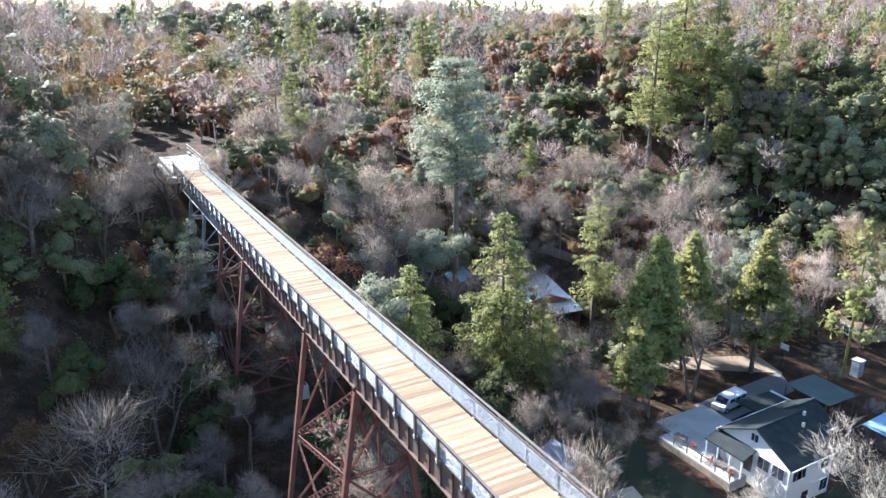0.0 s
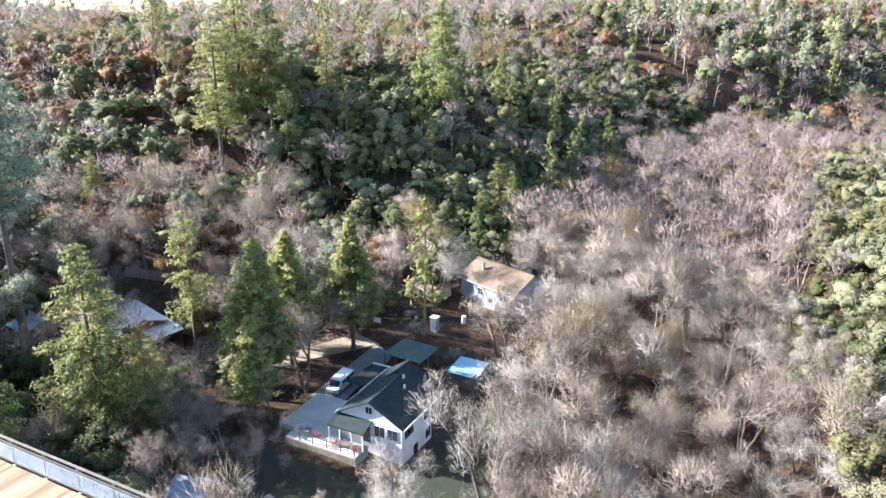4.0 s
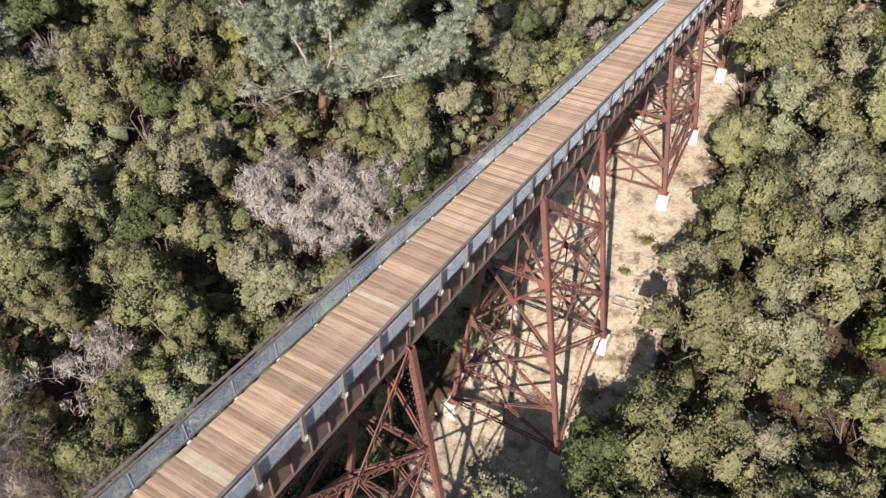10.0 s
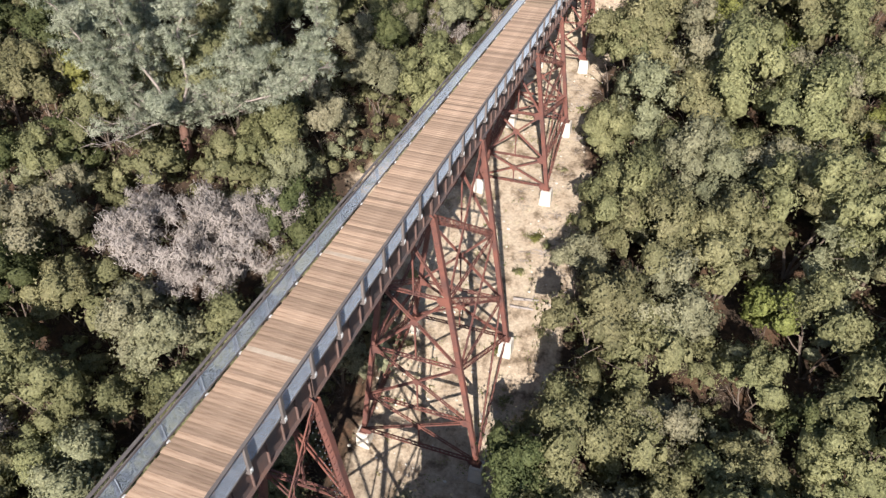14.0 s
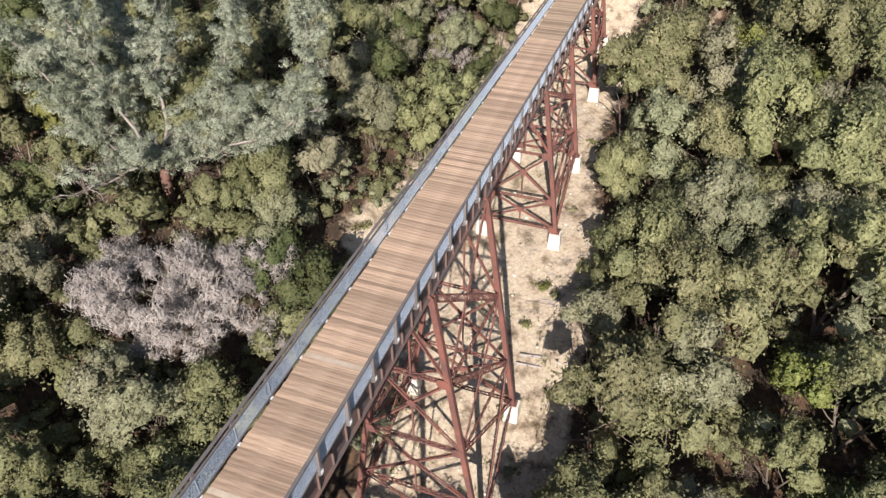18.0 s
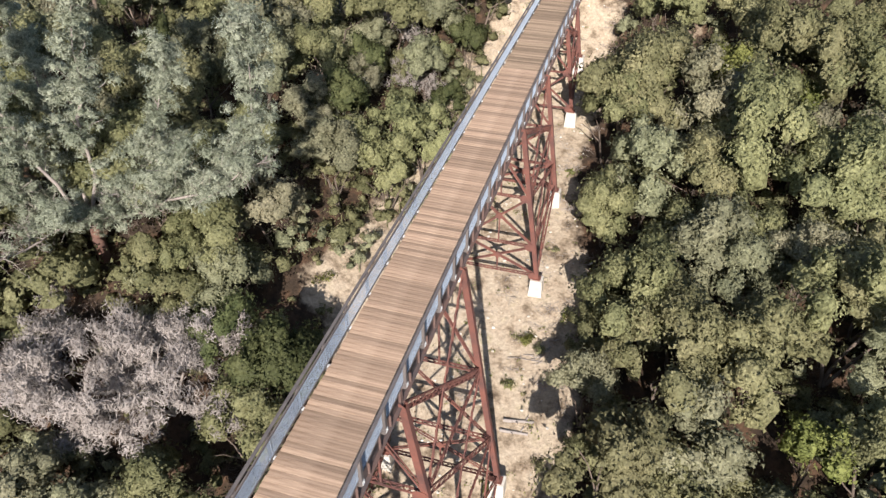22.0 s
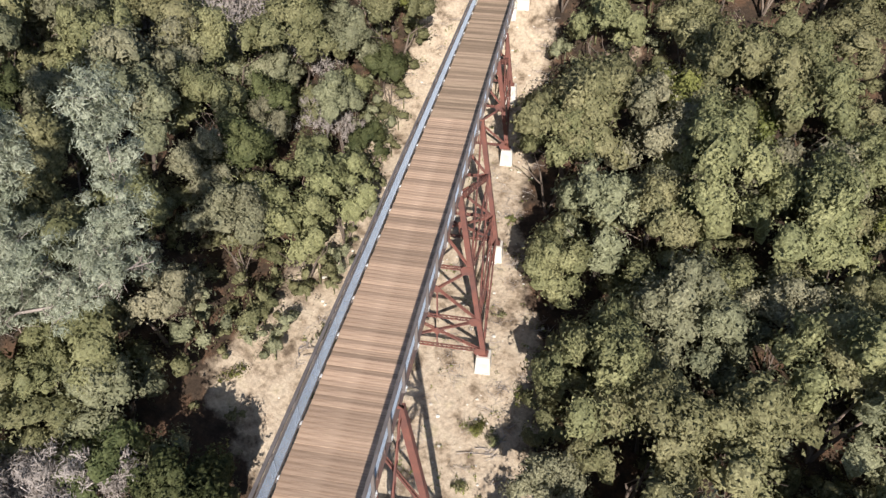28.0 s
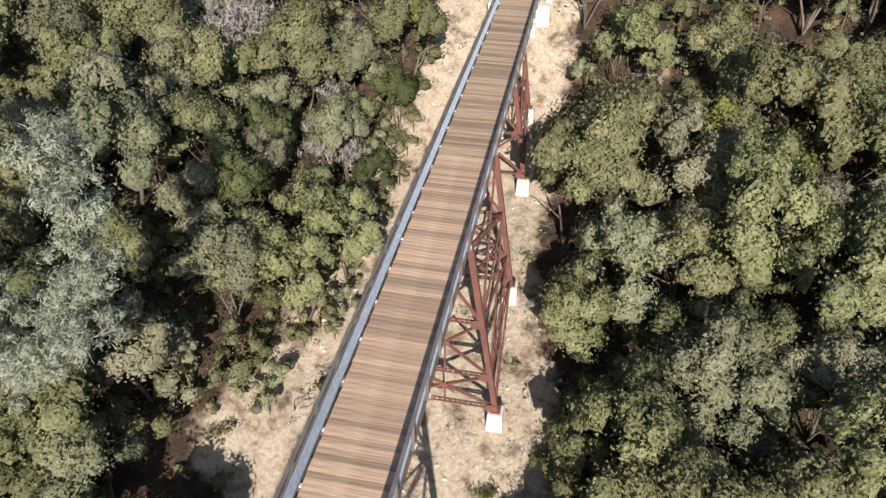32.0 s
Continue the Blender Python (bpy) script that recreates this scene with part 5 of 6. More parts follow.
# ---------------------------------------------------------------- trees in their places
plant("big_grey_pine", -32.2, 38.4, 1.0, 0)
PLACED[-1] = (-32.2, 38.4, 2.5)
plant("big_dead_oak", -22.0, 30.4, 1.25, 20, 0)
PLACED[-1] = (-22.4, 30.6, 7.0)
plant("big_dead_oak", -28.6, 28.4, 1.1, 110, 0)
PLACED[-1] = (-28.6, 28.4, 6.0)
PLACED += [(-20.5, 52.0, 4.0), (-30.6, 35.6, 4.5), (-28.6, 32.6, 3.0), (-21.0, 25.5, 3.0)]
plant("pine", -28.3, -82.5, 1.75, variant=1, tall=1.05)
# two oaks added only to cast shade over the white house's yard
plant("oak_dark", -37.0, -77.5, 1.35)
plant("oak_dark", -23.5, -76.0, 1.3)
plant("tall_grey_pine", -35.9, -107.6, 1.95)
plant("cedar", -56.1, -77.2, 1.6, variant=0)
plant("cedar", -64.7, -72.1, 1.65, variant=0)
plant("cedar", -60.5, -81.0, 1.6, variant=1)
plant("cedar", -68.0, -75.0, 1.4, variant=1)
plant("cedar", -46.0, -74.0, 1.75, variant=0)
plant("cedar", -41.0, -71.0, 1.3, variant=1)
plant("pine", -105.3, -135.6, 2.2, variant=0)
for x, y, s in ((-120, -132, 2.2), (-119, -141, 2.3), (-113, -139, 2.1), (-154, -101.8, 2.3), (-93, -229, 1.9), (-78, -310, 2.2), (-219, -134, 1.9), (-128, -179, 1.3)):
    plant("pine", x, y, s)
plant("bare_pale", -88.1, -69.7, 1.75, variant=0)
plant("grey_cone", 4.9, -105.5, 0.95)
plant("grey_cone", 8.6, -107, 0.75)
plant("pine", 26.2, -89.0, 0.95, variant=1)
plant("tall_grey_pine", -147.4, 11.1, 1.5)
plant("tall_grey_pine", -158, 18, 1.35)
plant("grey_cone", -122.5, 41, 1.15)
plant("grey_pine", -194, 23, 1.6)
plant("grey_pine", -180, 30, 1.7)
plant("pine", -111.4, 16.2, 1.55, variant=0)
plant("pine", -129.9, 34, 1.05, variant=1)
plant("grey_cone", -82.7, 28.7, 1.35)
plant("grey_cone", -78.0, 30.0, 0.7)
plant("bare", -143.5, -22.7, 1.5, variant=1)
plant("cedar", -193, -14.7, 1.1)
for x, y, q in ((-58.5, -24.2, 1.2), (-52, -21, 1.05), (-63, -18, 1.1), (-56, -31, 1.1), (-69, -26, 1.1)):
    plant("bare_tan", x, y, q, variant=0)
for x, y, q in ((-64.2, -6.4, 1.15), (-72, -9, 1.1), (-116.6, -9.5, 1.2), (-60, -12, 1.0), (-96, -7, 1.1)):
    plant("bare_pale", x, y, q)
plant("dead_oak", -15.8, 74.0, 0.95, variant=0)
plant("dead_oak", -19.9, 82.6, 1.0, variant=0)
plant("bare", -39.5, -72.0, 0.75, variant=0)
for x, y, q in ((-42.0, -69.4, 0.8), (-32.5, -63.5, 0.72), (-30.0, -68.0, 0.8), (-26.0, -61.0, 0.7), (-30.5, -74.0, 0.9), (-24.5, -69.0, 0.9), (-34.5, -70.5, 0.8)):
    plant("bare", x, y, q)
plant("bare", -33.5, -72.5, 0.85, variant=1)
plant("bare", -36.0, -78.0, 1.0, variant=2)
plant("bare_pale", -28.5, -70.5, 0.8, variant=0)
for x, y, s in ((-33, -67, 0.7), (-33.5, -60.5, 0.6), (-31, -54, 0.6), (-29, -62, 0.7), (-61, -50, 0.8), (-70, -57.5, 0.7), (-74, -66, 0.9), (-35, -47, 0.7)):
    plant("shrub", x, y, s)


for x, y, k, s in ((7.5, -62, "bare", 1.2), (11, -70, "oak_dark", 1.4), (8, -78, "bare", 1.3), (13, -84, "bare", 1.35), (7, -90, "oak_dark", 1.2), (6.5, -106, "bare", 1.2), (6, -116, "oak", 1.1), (-6.5, -100, "bare", 1.2),
                   (-7, -112, "oak_dark", 1.1), (-6.5, -88, "bare", 1.2), (17, -62, "bare_orange", 1.2), (15, -98, "oak_dark", 1.5), (9, -124, "bare_orange", 1.3), (13, -134, "bare", 1.5), (20, -112, "oak_grey", 1.6), (25, -125, "oak", 1.7), (34, -118, "grey_pine", 1.1)):
    plant(k, x, y, s)


CELLS = {}


def note(x, y, r):
    CELLS.setdefault((int(x // 8), int(y // 8)), []).append((x, y, r))


for spot in PLACED:
    note(*spot)


def free(x, y, r):
    i, j = int(x // 8), int(y // 8)
    return all((x - a) ** 2 + (y - b) ** 2 > (0.5 * (r + c)) ** 2 for p in (i - 1, i, i + 1) for q in (j - 1, j, j + 1) for a, b, c in CELLS.get((p, q), ()))


def open_ground(x, y):
    """Where no tree stands: the strip under and beside the bridge, the yards, the drive and the houses."""
    if abs(x) < 3.6 and Y0 - 40 < y < 130:
        return True
    if y > 12:
        right = np.interp(y, (12, 30, 48, 56, 61, 71, 78, 95), (10.0, 10.3, 9.4, 8.6, 6.8, 5.7, 6.6, 6.8))
        left = np.interp(y, (12, 30, 37, 45, 52, 58, 66, 73, 82, 90), (-8, -9, -13.0, -20.5, -13.0, -11.0, -9.2, -9.2, -9, -8))
        if left < x < right:
            return True
    for x0, x1, y0, y1 in ((11.8, 16.5, 80, 92), (-62, -37, -70, -43), (-37, -23, -68, -44), (-52, -36, -50, -41), (-50, -40, -97, -86), (-75, -52, -80, -61), (-100, -77, -72, -47), (-73, -52, -62, -47), (-60, -42, -106, -94)):
        if x0 < x < x1 and y0 < y < y1:
            return True
    return False


def zone(x, y):
    """The kinds of tree that grow at a place, with their shares."""
    d = y - float(creek(x))
    if x < -330 or y < -330:
        if abs(d) < 22 and x < -300:
            return (("bare", 0.85), ("bare_tan", 0.1), ("oak_grey", 0.05))
        if d > 0:
            return (("bare", 0.16), ("oak", 0.42), ("oak_grey", 0.30), ("russet", 0.02), ("grey_pine", 0.06), ("pine", 0.04))
        return (("bare", 0.36), ("oak", 0.20), ("oak_grey", 0.24), ("russet", 0.06), ("oak_dark", 0.05), ("grey_pine", 0.05), ("pine", 0.04))
    if x < -150 and 9 < d < 70:
        return (("bare", 0.16), ("oak_grey", 0.3), ("oak", 0.50), ("pine", 0.04))
    if x > 0 and y > 6:
        return (("oak", 0.66), ("oak_grey", 0.22), ("oak_yellow", 0.04), ("oak_dark", 0.08))
    if x < -130 and -46 < d < 17:
        return (("bare", 0.60), ("bare_pale", 0.26), ("bare_tan", 0.10), ("oak_grey", 0.04))
    if d > 9 and x > -26 and y > 34:
        return (("oak", 0.60), ("oak_grey", 0.28), ("oak_yellow", 0.04), ("oak_dark", 0.08))
    if d > 9:
        return (("oak", 0.54), ("oak_grey", 0.28), ("oak_yellow", 0.03), ("oak_dark", 0.08), ("dead_oak", 0.05), ("pine", 0.008))
    if d > -46 and x < -6:
        return (("bare", 0.52), ("bare_pale", 0.20), ("bare_tan", 0.14), ("shrub", 0.14))
    if x > -6 and d > -22:
        return (("shrub", 0.45), ("bare", 0.35), ("oak", 0.1), ("bare_pale", 0.1))
    if x > -14:
        return (("bare", 0.38), ("bare_orange", 0.14), ("oak_dark", 0.26), ("oak", 0.10), ("russet", 0.10), ("grey_pine", 0.02))
    if x < -100 and d > -110:
        return (("oak", 0.30), ("oak_dark", 0.38), ("oak_grey", 0.14), ("bare", 0.12), ("pine", 0.06))
    return (("oak", 0.24), ("oak_dark", 0.10), ("oak_grey", 0.16), ("bare", 0.22), ("russet", 0.15), ("bare_tan", 0.08), ("grey_pine", 0.02), ("pine", 0.03))


def pick(x, y):
    z, u = zone(x, y), RNG.random()
    for k, w in z:
        u -= w
        if u < 0:
            return k
    return z[0][0]


COUNT = {}
LIMIT = {"oak": 210, "oak_grey": 130, "bare": 150, "bare_pale": 50, "bare_tan": 44, "shrub": 46, "oak_dark": 60, "russet": 30, "bare_orange": 24, "dead_oak": 16, "oak_yellow": 24, "grey_pine": 18, "pine": 16}
FAR = []


def wood(x0, x1, y0, y1, step, size=1.0, far=False):
    """Scatters trees over a rectangle on a shaken grid, nearest rows first."""
    nx, ny = int((x1 - x0) / step), int((y1 - y0) / step)
    cells = [(x0 + (i + 0.5) * step, y0 + (j + 0.5) * step) for i in range(nx) for j in range(ny)]
    cells.sort(key=lambda c: math.hypot(c[0], c[1] - 15))
    for cx, cy in cells:
        x, y = cx + RNG.uniform(-0.42, 0.42) * step, cy + RNG.uniform(-0.42, 0.42) * step
        if open_ground(x, y):
            continue
        k = pick(x, y)
        s = size * RNG.uniform(0.72, 1.22)
        apart = 1.45 if k.startswith("bare") else 1.0
        if not far and COUNT.get(k, 0) < LIMIT.get(k, 0) and free(x, y, 3.4 * apart):
            COUNT[k] = COUNT.get(k, 0) + 1
            plant(k, x, y, s * (1.2 if apart > 1 else 1.0), tall=1.2 if "oak" in k else 1.0)
            note(x, y, 2.6 * s * apart)
        elif far or free(x, y, 2.6 * apart):
            FAR.append((k if far or k != "dead_oak" else "oak_grey", x, y, s * (1.2 if apart > 1 and not far else 1.0)))
            if apart > 1 and not far:
                note(x, y, 2.6 * s * apart)


wood(3, 64, 2, 112, 5.4, 1.25)
wood(-112, 3, -12, 112, 4.8, 1.08)
wood(-130, 44, -140, -12, 5.2, 1.15)


def fill(x0, x1, y0, y1, step):
    """Young oaks in the gaps that are left."""
    y = y0
    while y < y1:
        x = x0
        while x < x1:
            a, b = x + RNG.uniform(-1, 1) * step * 0.4, y + RNG.uniform(-1, 1) * step * 0.4
            if not open_ground(a, b) and all((a - p) ** 2 + (b - q) ** 2 > (1.2 + 0.42 * r) ** 2 for p, q, r in PLACED):
                FAR.append(("oak" if RNG.random() < 0.7 else "oak_grey", a, b, RNG.uniform(0.42, 0.74)))
            x += step
        y += step


for cy in np.arange(49.0, 90.0, 2.6):
    for edge in (-9.6, -12.2):
        a, b = edge - 3.0 * (cy < 55) + RNG.uniform(-0.7, 0.7), cy + RNG.uniform(-0.9, 0.9)
        FAR.append(("oak" if RNG.random() < 0.6 else "oak_grey", a, b, RNG.uniform(0.28, 0.48)))
fill(-70, -5, 8, 112, 2.7)
fill(7, 60, 10, 128, 3.0)
fill(-115, -70, 4, 112, 4.4)

# ---------------------------------------------------------------- far woods, joined by kind
wood(-330, -112, -160, 150, 6.4, 1.28, True)
wood(-330, -112, 150, 270, 10.0, 1.6, True)
wood(-112, 60, 112, 160, 7.0, 1.2, True)
wood(-330, 60, -330, -140, 7.4, 1.3, True)
wood(44, 80, -140, -12, 8.5, 1.2, True)
wood(-760, -330, -420, 520, 12.5, 1.9, True)
wood(-330, 120, -700, -330, 12.0, 1.75, True)


def underbrush():
    """Low leafy and dry brush between the trees."""
    rng = np.random.default_rng(5)
    soups = {k: Soup() for k in ("green", "brown")}
    for x0, x1, y0, y1, n in ((-60, -5, 8, 60, 750), (-100, -5, 2, 110, 500), (7, 60, 4, 110, 550), (-110, 5, -60, 2, 900), (4, 40, -120, 5, 500), (-110, -8, -130, -60, 600)):
        for _ in range(n):
            x, y = rng.uniform(x0, x1), rng.uniform(y0, y1)
            if open_ground(x, y) and not (abs(x) > 3.6 and rng.random() < 0.03):
                continue
            z, r = ground_z(x, y), rng.uniform(0.5, 1.3)
            green = y > 0 and rng.random() < 0.72
            c = np.array([[x, y, z + r * 0.45], [x + r * 0.7, y + rng.uniform(-0.6, 0.6), z + r * 0.3]])
            if green:
                foliage(soups["green"], c, (r, r * 0.7), 40, 0.28, rng, core=0.5, slim=0.7, inner=0.35)
            else:
                foliage(soups["brown"], c, (r * 1.2, r), 34, 0.6, rng, core=0, slim=0.09, squash=1.0)
    tagged(new("underbrush", soups["green"].mesh("underbrush", M_OAK, True)), "low olive-green brush between the trees", "brush", kind="stuff")
    tagged(new("underbrush", soups["brown"].mesh("underbrush", M_BARK)), "low dry grey-brown brush between the trees", "brush", kind="stuff")


underbrush()
FARMAT = {
    "oak": M_OAK, "oak_grey": M_OAK_GREY, "oak_yellow": M_OAK_YEL, "oak_dark": M_OAK_DARK, "russet": M_RUSSET, "bare": M_TWIG, "bare_pale": M_TWIG_PALE, "bare_tan": M_TAN,
    "bare_far": M_TWIG_FAR, "bare_orange": M_RUSSET, "shrub": M_TWIG, "dead_oak": M_LICHEN, "grey_pine": M_GREYPINE, "pine": M_PINE, "cedar": M_CEDAR,
}
FARWORDS = {"oak": "distant olive-green oak woods on the hills", "oak_grey": "distant grey-green oaks on the hills", "oak_yellow": "distant yellow-green oaks", "oak_dark": "distant dark green oaks",
            "russet": "distant russet oaks on the hills", "bare": "distant leafless grey-brown woods", "bare_far": "distant leafless woods of reddish-grey twigs paled for haze", "bare_pale": "distant pale leafless trees", "bare_tan": "distant trees with tan dry leaves",
            "bare_orange": "distant trees with orange leaves", "shrub": "distant leafless brown shrubs", "dead_oak": "distant dead lichen-grey oaks", "grey_pine": "distant pale grey-green pines", "pine": "distant yellow-green pines"}


def far_crown(seed, m, per, size, core, inner, rad):
    """A leafy crown for the distance, as arrays."""
    rng = np.random.default_rng(seed)
    w, q = rng.uniform(0, 6.3, m), np.sqrt(rng.uniform(0.02, 1, m))
    c = np.stack([np.cos(w) * q * 2.9, np.sin(w) * q * 2.9, 7.0 * (0.84 - 0.46 * q ** 2) - rng.uniform(0, 0.28, m) * 7.0], 1)
    s = foliage(Soup(), c, rng.uniform(*rad, m), per, size, rng, slim=0.75, core=core, core_jit=0.45, inner=inner, outer=1.5, soft=0.88, wide=1.6, ragged=0.42)
    s.tubes(np.array([[0, 0, -1.0]]), np.array([[0, 0, 3.5]]), np.array([0.22]), np.array([0.1]), 4)
    return np.concatenate(s.v), np.concatenate(s.t), np.concatenate(s.d)


def far_pine(seed, n, per, size):
    rng = np.random.default_rng(seed)
    f = np.linspace(0, 1, n)
    w = rng.uniform(0, 6.3, n)
    r = (1 - f) ** 0.7 * 2.5 * rng.uniform(0.5, 1.1, n)
    s = foliage(Soup(), np.stack([np.cos(w) * r, np.sin(w) * r, 15 * (0.25 + 0.72 * f)], 1), 1.0 - 0.45 * f, per, size, rng, core=0.5, slim=0.3, core_jit=0.4, soft=0.7)
    s.tubes(np.array([[0, 0, -1.0]]), np.array([[0, 0, 15.0]]), np.array([0.25]), np.array([0.04]), 4)
    return np.concatenate(s.v), np.concatenate(s.t), np.concatenate(s.d)


YOUNG = [far_crown(200 + k, 7, 44, 0.32, 0.76, 0.55, (0.9, 1.6)) for k in range(5)]
CROWN_NEAR = [far_crown(210 + k, 15, 46, 0.29, 0.76, 0.55, (0.8, 1.5)) for k in range(8)]
CROWN_MID = [far_crown(220 + k, 13, 16, 0.46, 0.78, 0.6, (0.8, 1.6)) for k in range(8)]
CROWN_FAR = [far_crown(230 + k, 7, 6, 0.8, 0.85, 0.7, (1.1, 2.0)) for k in range(8)]
PINE_MID = [far_pine(240 + k, 34, 20, 0.6) for k in range(4)]
PINE_FAR = [far_pine(250 + k, 24, 9, 0.9) for k in range(4)]


def far_trees():
    soups, rng = {}, np.random.default_rng(11)
    for k, x, y, s in FAR:
        dist = math.hypot(x - 10, y + 5)
        near, mid = dist < 130, dist < 330
        if not near and k in ("bare", "bare_pale", "shrub"):
            k = "bare_far"
        if k in ("pine", "grey_pine"):
            pool = PINE_MID if mid else PINE_FAR
        elif k.startswith("bare") or k in ("shrub", "dead_oak"):
            pool = LOW_NEAR if near else LOW_FAR
        else:
            pool = (YOUNG if s < 0.76 else CROWN_NEAR) if near else CROWN_MID if mid else CROWN_FAR
        v, t, d = pool[int(rng.integers(len(pool)))]
        w = rng.uniform(0, 6.3)
        turn = np.array(((math.cos(w), -math.sin(w), 0), (math.sin(w), math.cos(w), 0), (0, 0, 1)))
        size = s * (0.55 if k == "shrub" else 1.0) * np.array((1, 1, rng.uniform(0.9, 1.25)))
        soups.setdefault(k, Soup()).add(v @ turn.T * size + (x, y, ground_z(x, y)), t, d @ turn.T)
        if k in ("bare_tan", "bare_orange") or (k == "bare_far" and rng.random() < 0.1):
            v, t, d = CROWN_FAR[int(rng.integers(8))]
            soups.setdefault("bare_tan", Soup()).add(v @ turn.T * size * 0.8 + (x, y, ground_z(x, y) + 1.5 * s), t, d @ turn.T)
    for k, soup in soups.items():
        tagged(new("distant_woods", soup.mesh("distant_woods", FARMAT[k], True)), FARWORDS[k], "woods", kind="stuff")


far_trees()


# ---------------------------------------------------------------- litter on the open strip
def make_log(x, y, rz, L, r, label):
    lg = thing("fallen_log", (x, y, ground_z(x, y) + r * 0.7), label, "log", "fallen logs", rz=rz)
    s = Soup()
    n = 8
    t = np.linspace(-L / 2, L / 2, n + 1)
    w = np.sin(t * 1.3) * 0.06
    a, b = np.stack([t[:-1], w[:-1], 0 * w[:-1]], 1), np.stack([t[1:], w[1:], 0 * w[1:]], 1)
    s.tubes(a, b, np.full(n, r) * np.linspace(1, 0.75, n), np.full(n, r) * np.linspace(0.97, 0.72, n), 9)
    o = new("trunk", s.mesh("trunk", M_LICHEN, True))
    o.parent = lg
    s = Soup()
    p = np.array([[L * 0.2, 0, 0], [-L * 0.1, 0, 0]])
    s.tubes(p, p + ((0.3, 0.5, 0.3), (0.2, -0.5, 0.35)), np.full(2, r * 0.4), np.full(2, r * 0.2), 6)
    o = new("branch_stub", s.mesh("branch_stub", M_LICHEN))
    o.parent = lg


for x, y, rz, L, r in ((5.2, 39.6, 8, 2.6, 0.17), (5.0, 38.6, 2, 2.4, 0.15), (6.2, 46.5, 60, 2.2, 0.12), (4.2, 27.5, 120, 1.8, 0.10), (-9.0, 55.0, 30, 1.9, 0.10)):
    make_log(x, y, rz, L, r, "bleached fallen log on dry soil")


def litter():
    """Dry grass tufts, small green weeds, twigs and stones on the open soil."""
    rng = np.random.default_rng(21)
    grass, weeds, stones, sticks_ = Soup(), Soup(), Soup(), Soup()
    for _ in range(2600):
        y = rng.uniform(12, 94)
        x = rng.uniform(-12, 9)
        if soil(np.array([x]), np.array([y]))[0] < 0.3:
            continue
        z, u = ground_z(x, y), rng.random()
        if u < 0.62:
            foliage(grass, np.array([[x, y, z + 0.05]]), (rng.uniform(0.12, 0.35),), 160, 0.22, rng, core=0, slim=0.12)
        elif u < 0.74:
            foliage(weeds, np.array([[x, y, z + 0.1]]), (rng.uniform(0.2, 0.55),), 80, 0.2, rng, core=0, slim=0.6)
        elif u < 0.9:
            r = rng.uniform(0.05, 0.2)
            stones.add(np.array((x, y, z + r * 0.3)) + ICO_V * (1 + rng.uniform(-0.25, 0.25, (len(ICO_V), 1))) * r * (1, 0.8, 0.6), ICO_T)
        else:
            n = 14
            c = np.array((x, y, z + 0.08)) + rng.normal(size=(n, 3)) * (0.5, 0.5, 0.05)
            d = rand_dirs(n, rng) * (0.6, 0.6, 0.12)
            sticks_.tubes(c - d, c + d, np.full(n, 0.018), np.full(n, 0.01), 3)
    for nm, so, m, lb in (("dry_grass", grass, M_TAN, "tufts of dry tan grass"), ("weeds", weeds, M_OAK_YEL, "small green weeds on dry soil"), ("stones", stones, M_CONC, "small pale stones on dry soil"), ("fallen_sticks", sticks_, M_LICHEN, "scattered grey fallen sticks")):
        tagged(new(nm, so.mesh(nm, m)), lb, nm.replace("_", " "), kind="stuff")


litter()

def make_bush(x, y, r, seed, leafs, label):
    """A low ragged bush on the open soil."""
    rng = np.random.default_rng(seed)
    bush = thing("low_bush", (x, y, ground_z(x, y)), label, "bush", "low bushes on the strip")
    c = rng.normal(size=(9, 3)) * (r * 0.45, r * 0.45, 0.05) + (0, 0, r * 0.25)
    new("leaves", foliage(Soup(), c, rng.uniform(0.25, 0.45, 9) * r, 330 / r, 0.16, rng, core=0.4, slim=0.6, ragged=0.4, outer=1.5).mesh("leaves", leafs, True)).parent = bush
    tip = rand_dirs(7, rng) * r * 0.7
    tip[:, 2] = np.abs(tip[:, 2]) + 0.1
    new("stems", Soup().tubes(np.zeros((7, 3)) - (0, 0, 0.05), tip, np.full(7, 0.02), np.full(7, 0.008), 4).mesh("stems", M_BARK)).parent = bush


for k, (x, y, r) in enumerate(((4.2, 47.2, 1.0), (5.6, 46.6, 0.8), (3.4, 42.5, 0.7), (7.4, 50.5, 0.9), (4.8, 57.5, 0.6), (7.6, 36.5, 0.9), (4.0, 33.5, 0.7), (5.8, 29.0, 0.8), (-9.5, 47.0, 0.8), (-15.5, 46.5, 0.9), (-8.5, 62.0, 0.7), (-10.5, 69.0, 0.8), (4.6, 68.5, 0.6))):
    make_bush(x, y, r, 300 + k, M_OAK_YEL if k % 3 == 0 else M_OAK, "low green bush on dry soil")
for k, (x, y) in enumerate(((4.6, 45.4), (6.8, 43.4), (-11.0, 51.0))):
    heap = thing("branch_heap", (x, y, ground_z(x, y)), "heap of bleached dead branches on dry soil", "branches", "heaps of dead branches", rz=40 * k)
    rng = np.random.default_rng(330 + k)
    for _ in range(14):
        a = rng.normal(size=3) * (0.7, 0.4, 0.05) + (0, 0, 0.12)
        d = rand_dirs(1, rng)[0] * (0.9, 0.5, 0.12)
        mid = a + rng.normal(size=3) * 0.08
        new("branch", Soup().tubes(np.array([a - d, mid]), np.array([mid, a + d]), np.array([0.035, 0.028]), np.array([0.028, 0.012]), 5).mesh("branch", M_LICHEN, True)).parent = heap

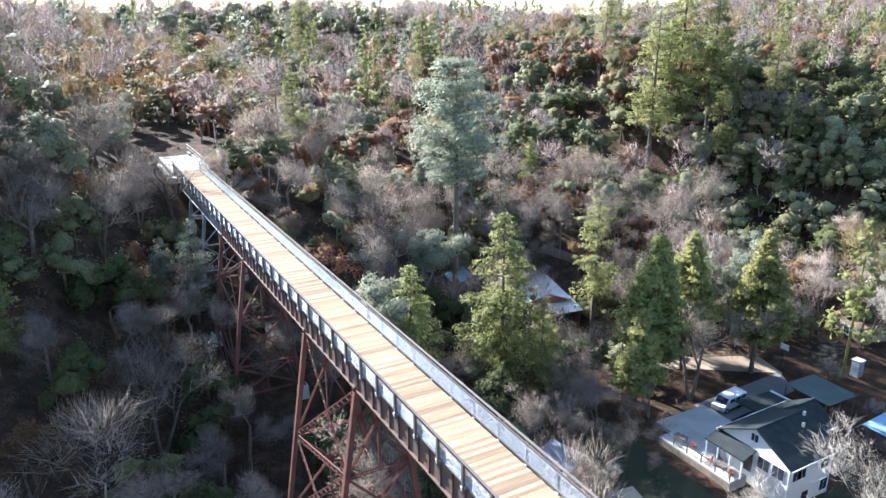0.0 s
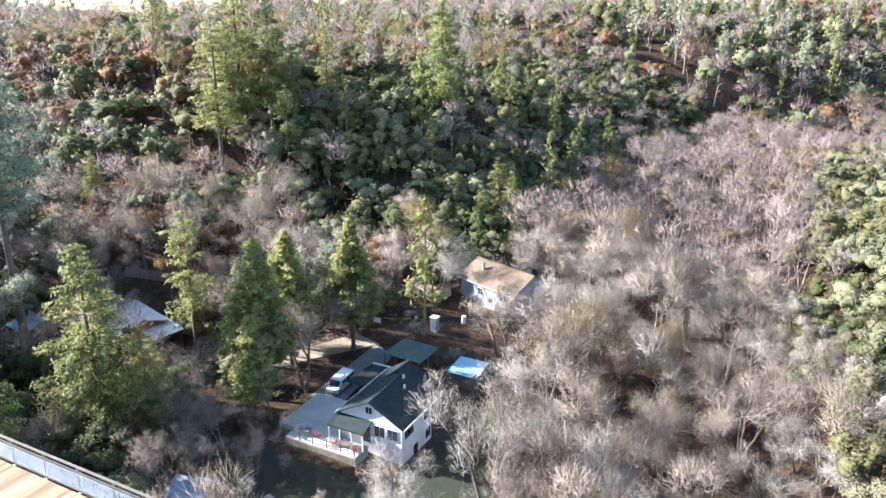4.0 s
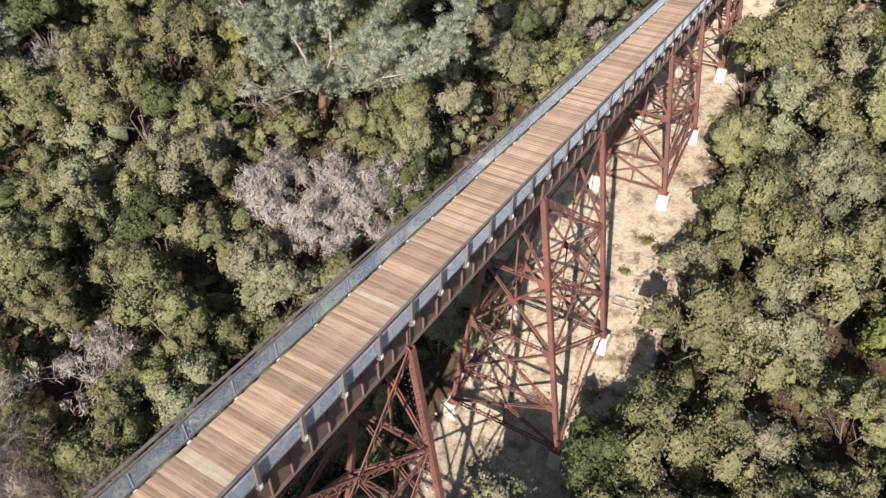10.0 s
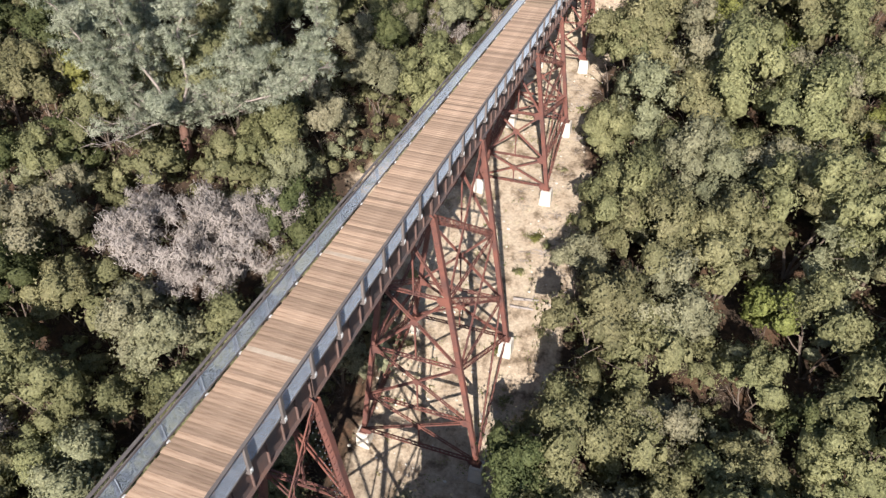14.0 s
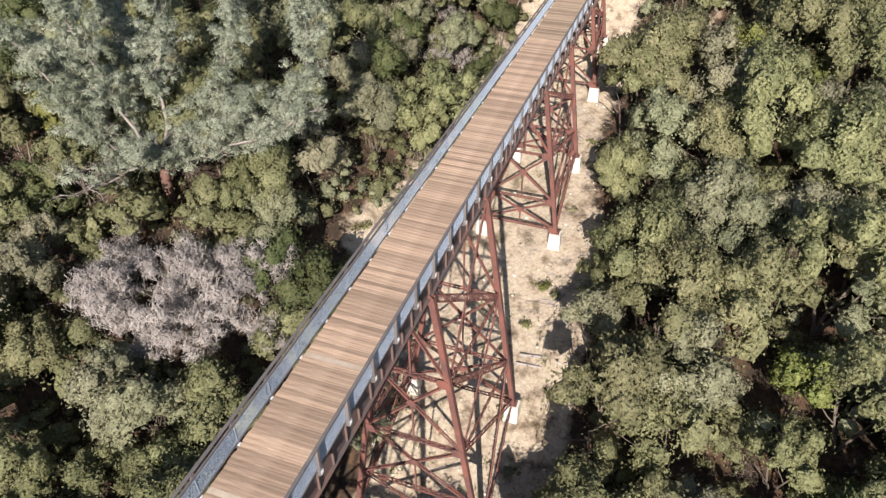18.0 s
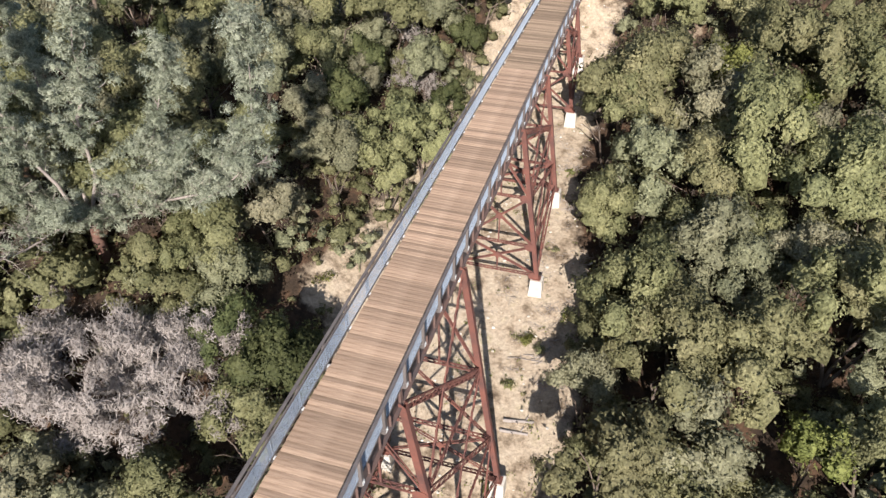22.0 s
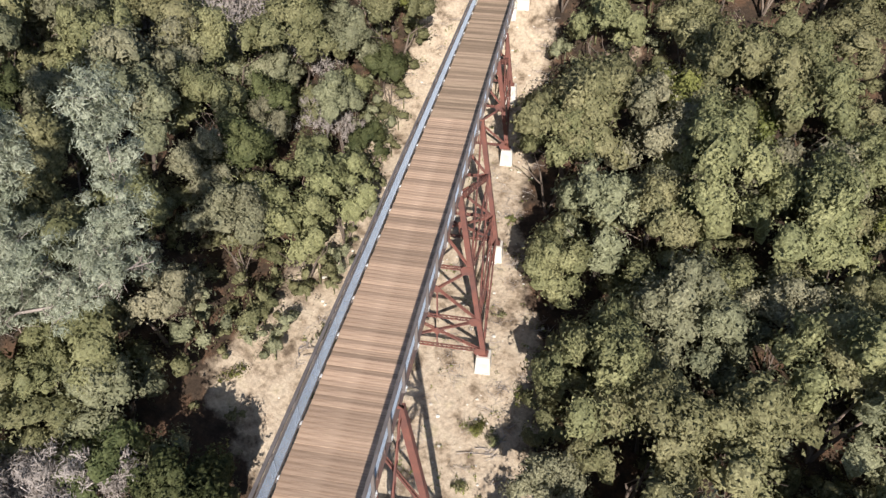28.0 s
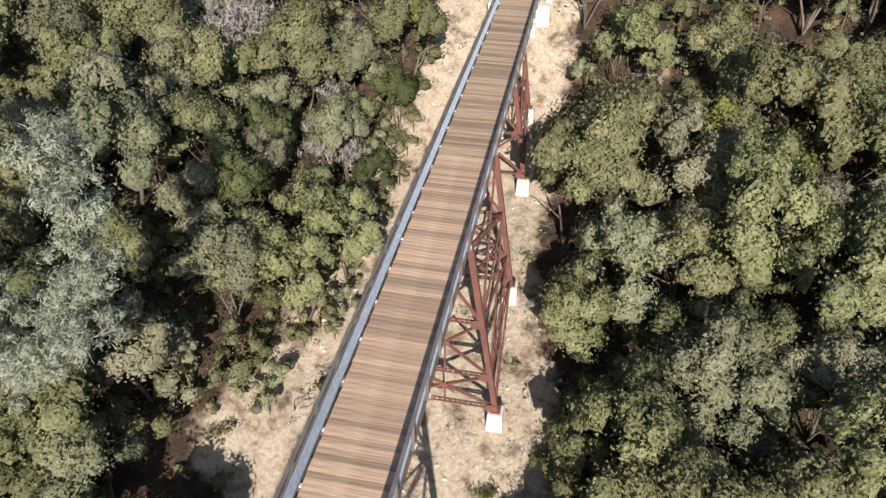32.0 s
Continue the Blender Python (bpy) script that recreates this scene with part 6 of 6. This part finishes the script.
# a power line over the southern woods
POLES = ((-20.0, -150.0), (-58.0, -128.0))
for x, y in POLES:
    po = thing("utility_pole", (x, y, ground_z(x, y)), "weathered wooden utility pole with a crossarm", "utility pole", "utility poles", rz=30)
    s = Soup().tubes(np.array([[0, 0, -0.5]]), np.array([[0, 0, 11.0]]), np.array([0.17]), np.array([0.11]), 10)
    new("pole", s.mesh("pole", M_POST, True)).parent = po
    part("crossarm", boxes([((2.2, 0.12, 0.14), (0, 0.16, 10.3))], 0.01), M_POST, po)
for e in (-0.9, 0.9):
    cu = bpy.data.curves.new("cable", "CURVE")
    cu.dimensions, cu.bevel_depth = "3D", 0.025
    sp = cu.splines.new("POLY")
    (xa, ya), (xb, yb) = POLES
    sp.points.add(16)
    for k in range(17):
        f = k / 16
        x, y = xa + (xb - xa) * f + e * 0.5, ya + (yb - ya) * f + e * 0.86
        z = ground_z(xa, ya) * (1 - f) + ground_z(xb, yb) * f + 10.45 - 4 * f * (1 - f) * 1.6
        sp.points[k].co = (x, y, z, 1)
    cu.materials.append(M_DARK)
    tagged(new("cable", cu), "thin dark overhead power cable", "cable", "overhead cables")

for t in TOWERS:
    make_tower(*t)


def plank_mat():
    """Weathered boards that differ one from the next, with grain along each board."""
    m = mat("weathered_boards_far", (0.35, 0.255, 0.172), (0.23, 0.162, 0.108), 0.9, scale=1.6, fine=9, stretch=(0.35, 5, 1), spec=0.1)
    n, l = m.node_tree.nodes, m.node_tree.links
    geo, mr, hs, b = n.new("ShaderNodeNewGeometry"), n.new("ShaderNodeMapRange"), n.new("ShaderNodeHueSaturation"), n["Principled BSDF"]
    mr.inputs[3].default_value, mr.inputs[4].default_value = 0.66, 1.34
    l.new(geo.outputs["Random Per Island"], mr.inputs[0])
    l.new(mr.outputs[0], hs.inputs["Value"])
    l.new(b.inputs["Base Color"].links[0].from_socket, hs.inputs["Color"])
    l.new(hs.outputs[0], b.inputs["Base Color"])
    return m


M_PLANK_FAR = plank_mat()


# deck planks: the nearest as pieces, the rest joined
def make_planks():
    pitch = 0.30
    shapes = []
    rng = np.random.default_rng(3)
    for k in range(4):
        bm = boxes([((3.66 + 0.02 * k, pitch - 0.012, 0.07), (0, 0, 0))], 0.008)
        me = bpy.data.meshes.new("plank")
        bm.to_mesh(me)
        bm.free()
        me.materials.append(M_BOARD)
        shapes.append(me)
    pale = shapes[0].copy()
    pale.materials.clear()
    pale.materials.append(M_JOINT)
    n = int((Y1 - Y0) / pitch)
    rest = []
    joints = [-26.2, -6.0, 5.8, 14.0]
    for i in range(n):
        y = Y0 + (i + 0.5) * pitch
        z = 29.965 + rng.uniform(-0.005, 0.005)
        if -31 <= y < 59:
            joint = any(abs(y - j) < 0.16 for j in joints)
            ob = new("plank", pale if joint else shapes[int(rng.integers(4))])
            ob.parent, ob.location = deck, (rng.uniform(-0.015, 0.015), y, z)
        else:
            rest.append((y, 29.965))
    s = Soup()
    bm = boxes([((3.66, pitch - 0.004, 0.07), (0, 0, 0))])
    bm.verts.index_update()
    v = np.array([q.co[:] for q in bm.verts])
    t = [[q.index for q in lp] for f in bm.faces for lp in ((f.verts[0], f.verts[1], f.verts[2]), (f.verts[0], f.verts[2], f.verts[3]))]
    bm.free()
    for y, z in rest:
        s.add(v + (0, y, z), t)
    ob = new("planks", s.mesh("planks", M_PLANK_FAR))
    ob.parent = deck
    tagged(ob, kind="stuff")


make_planks()
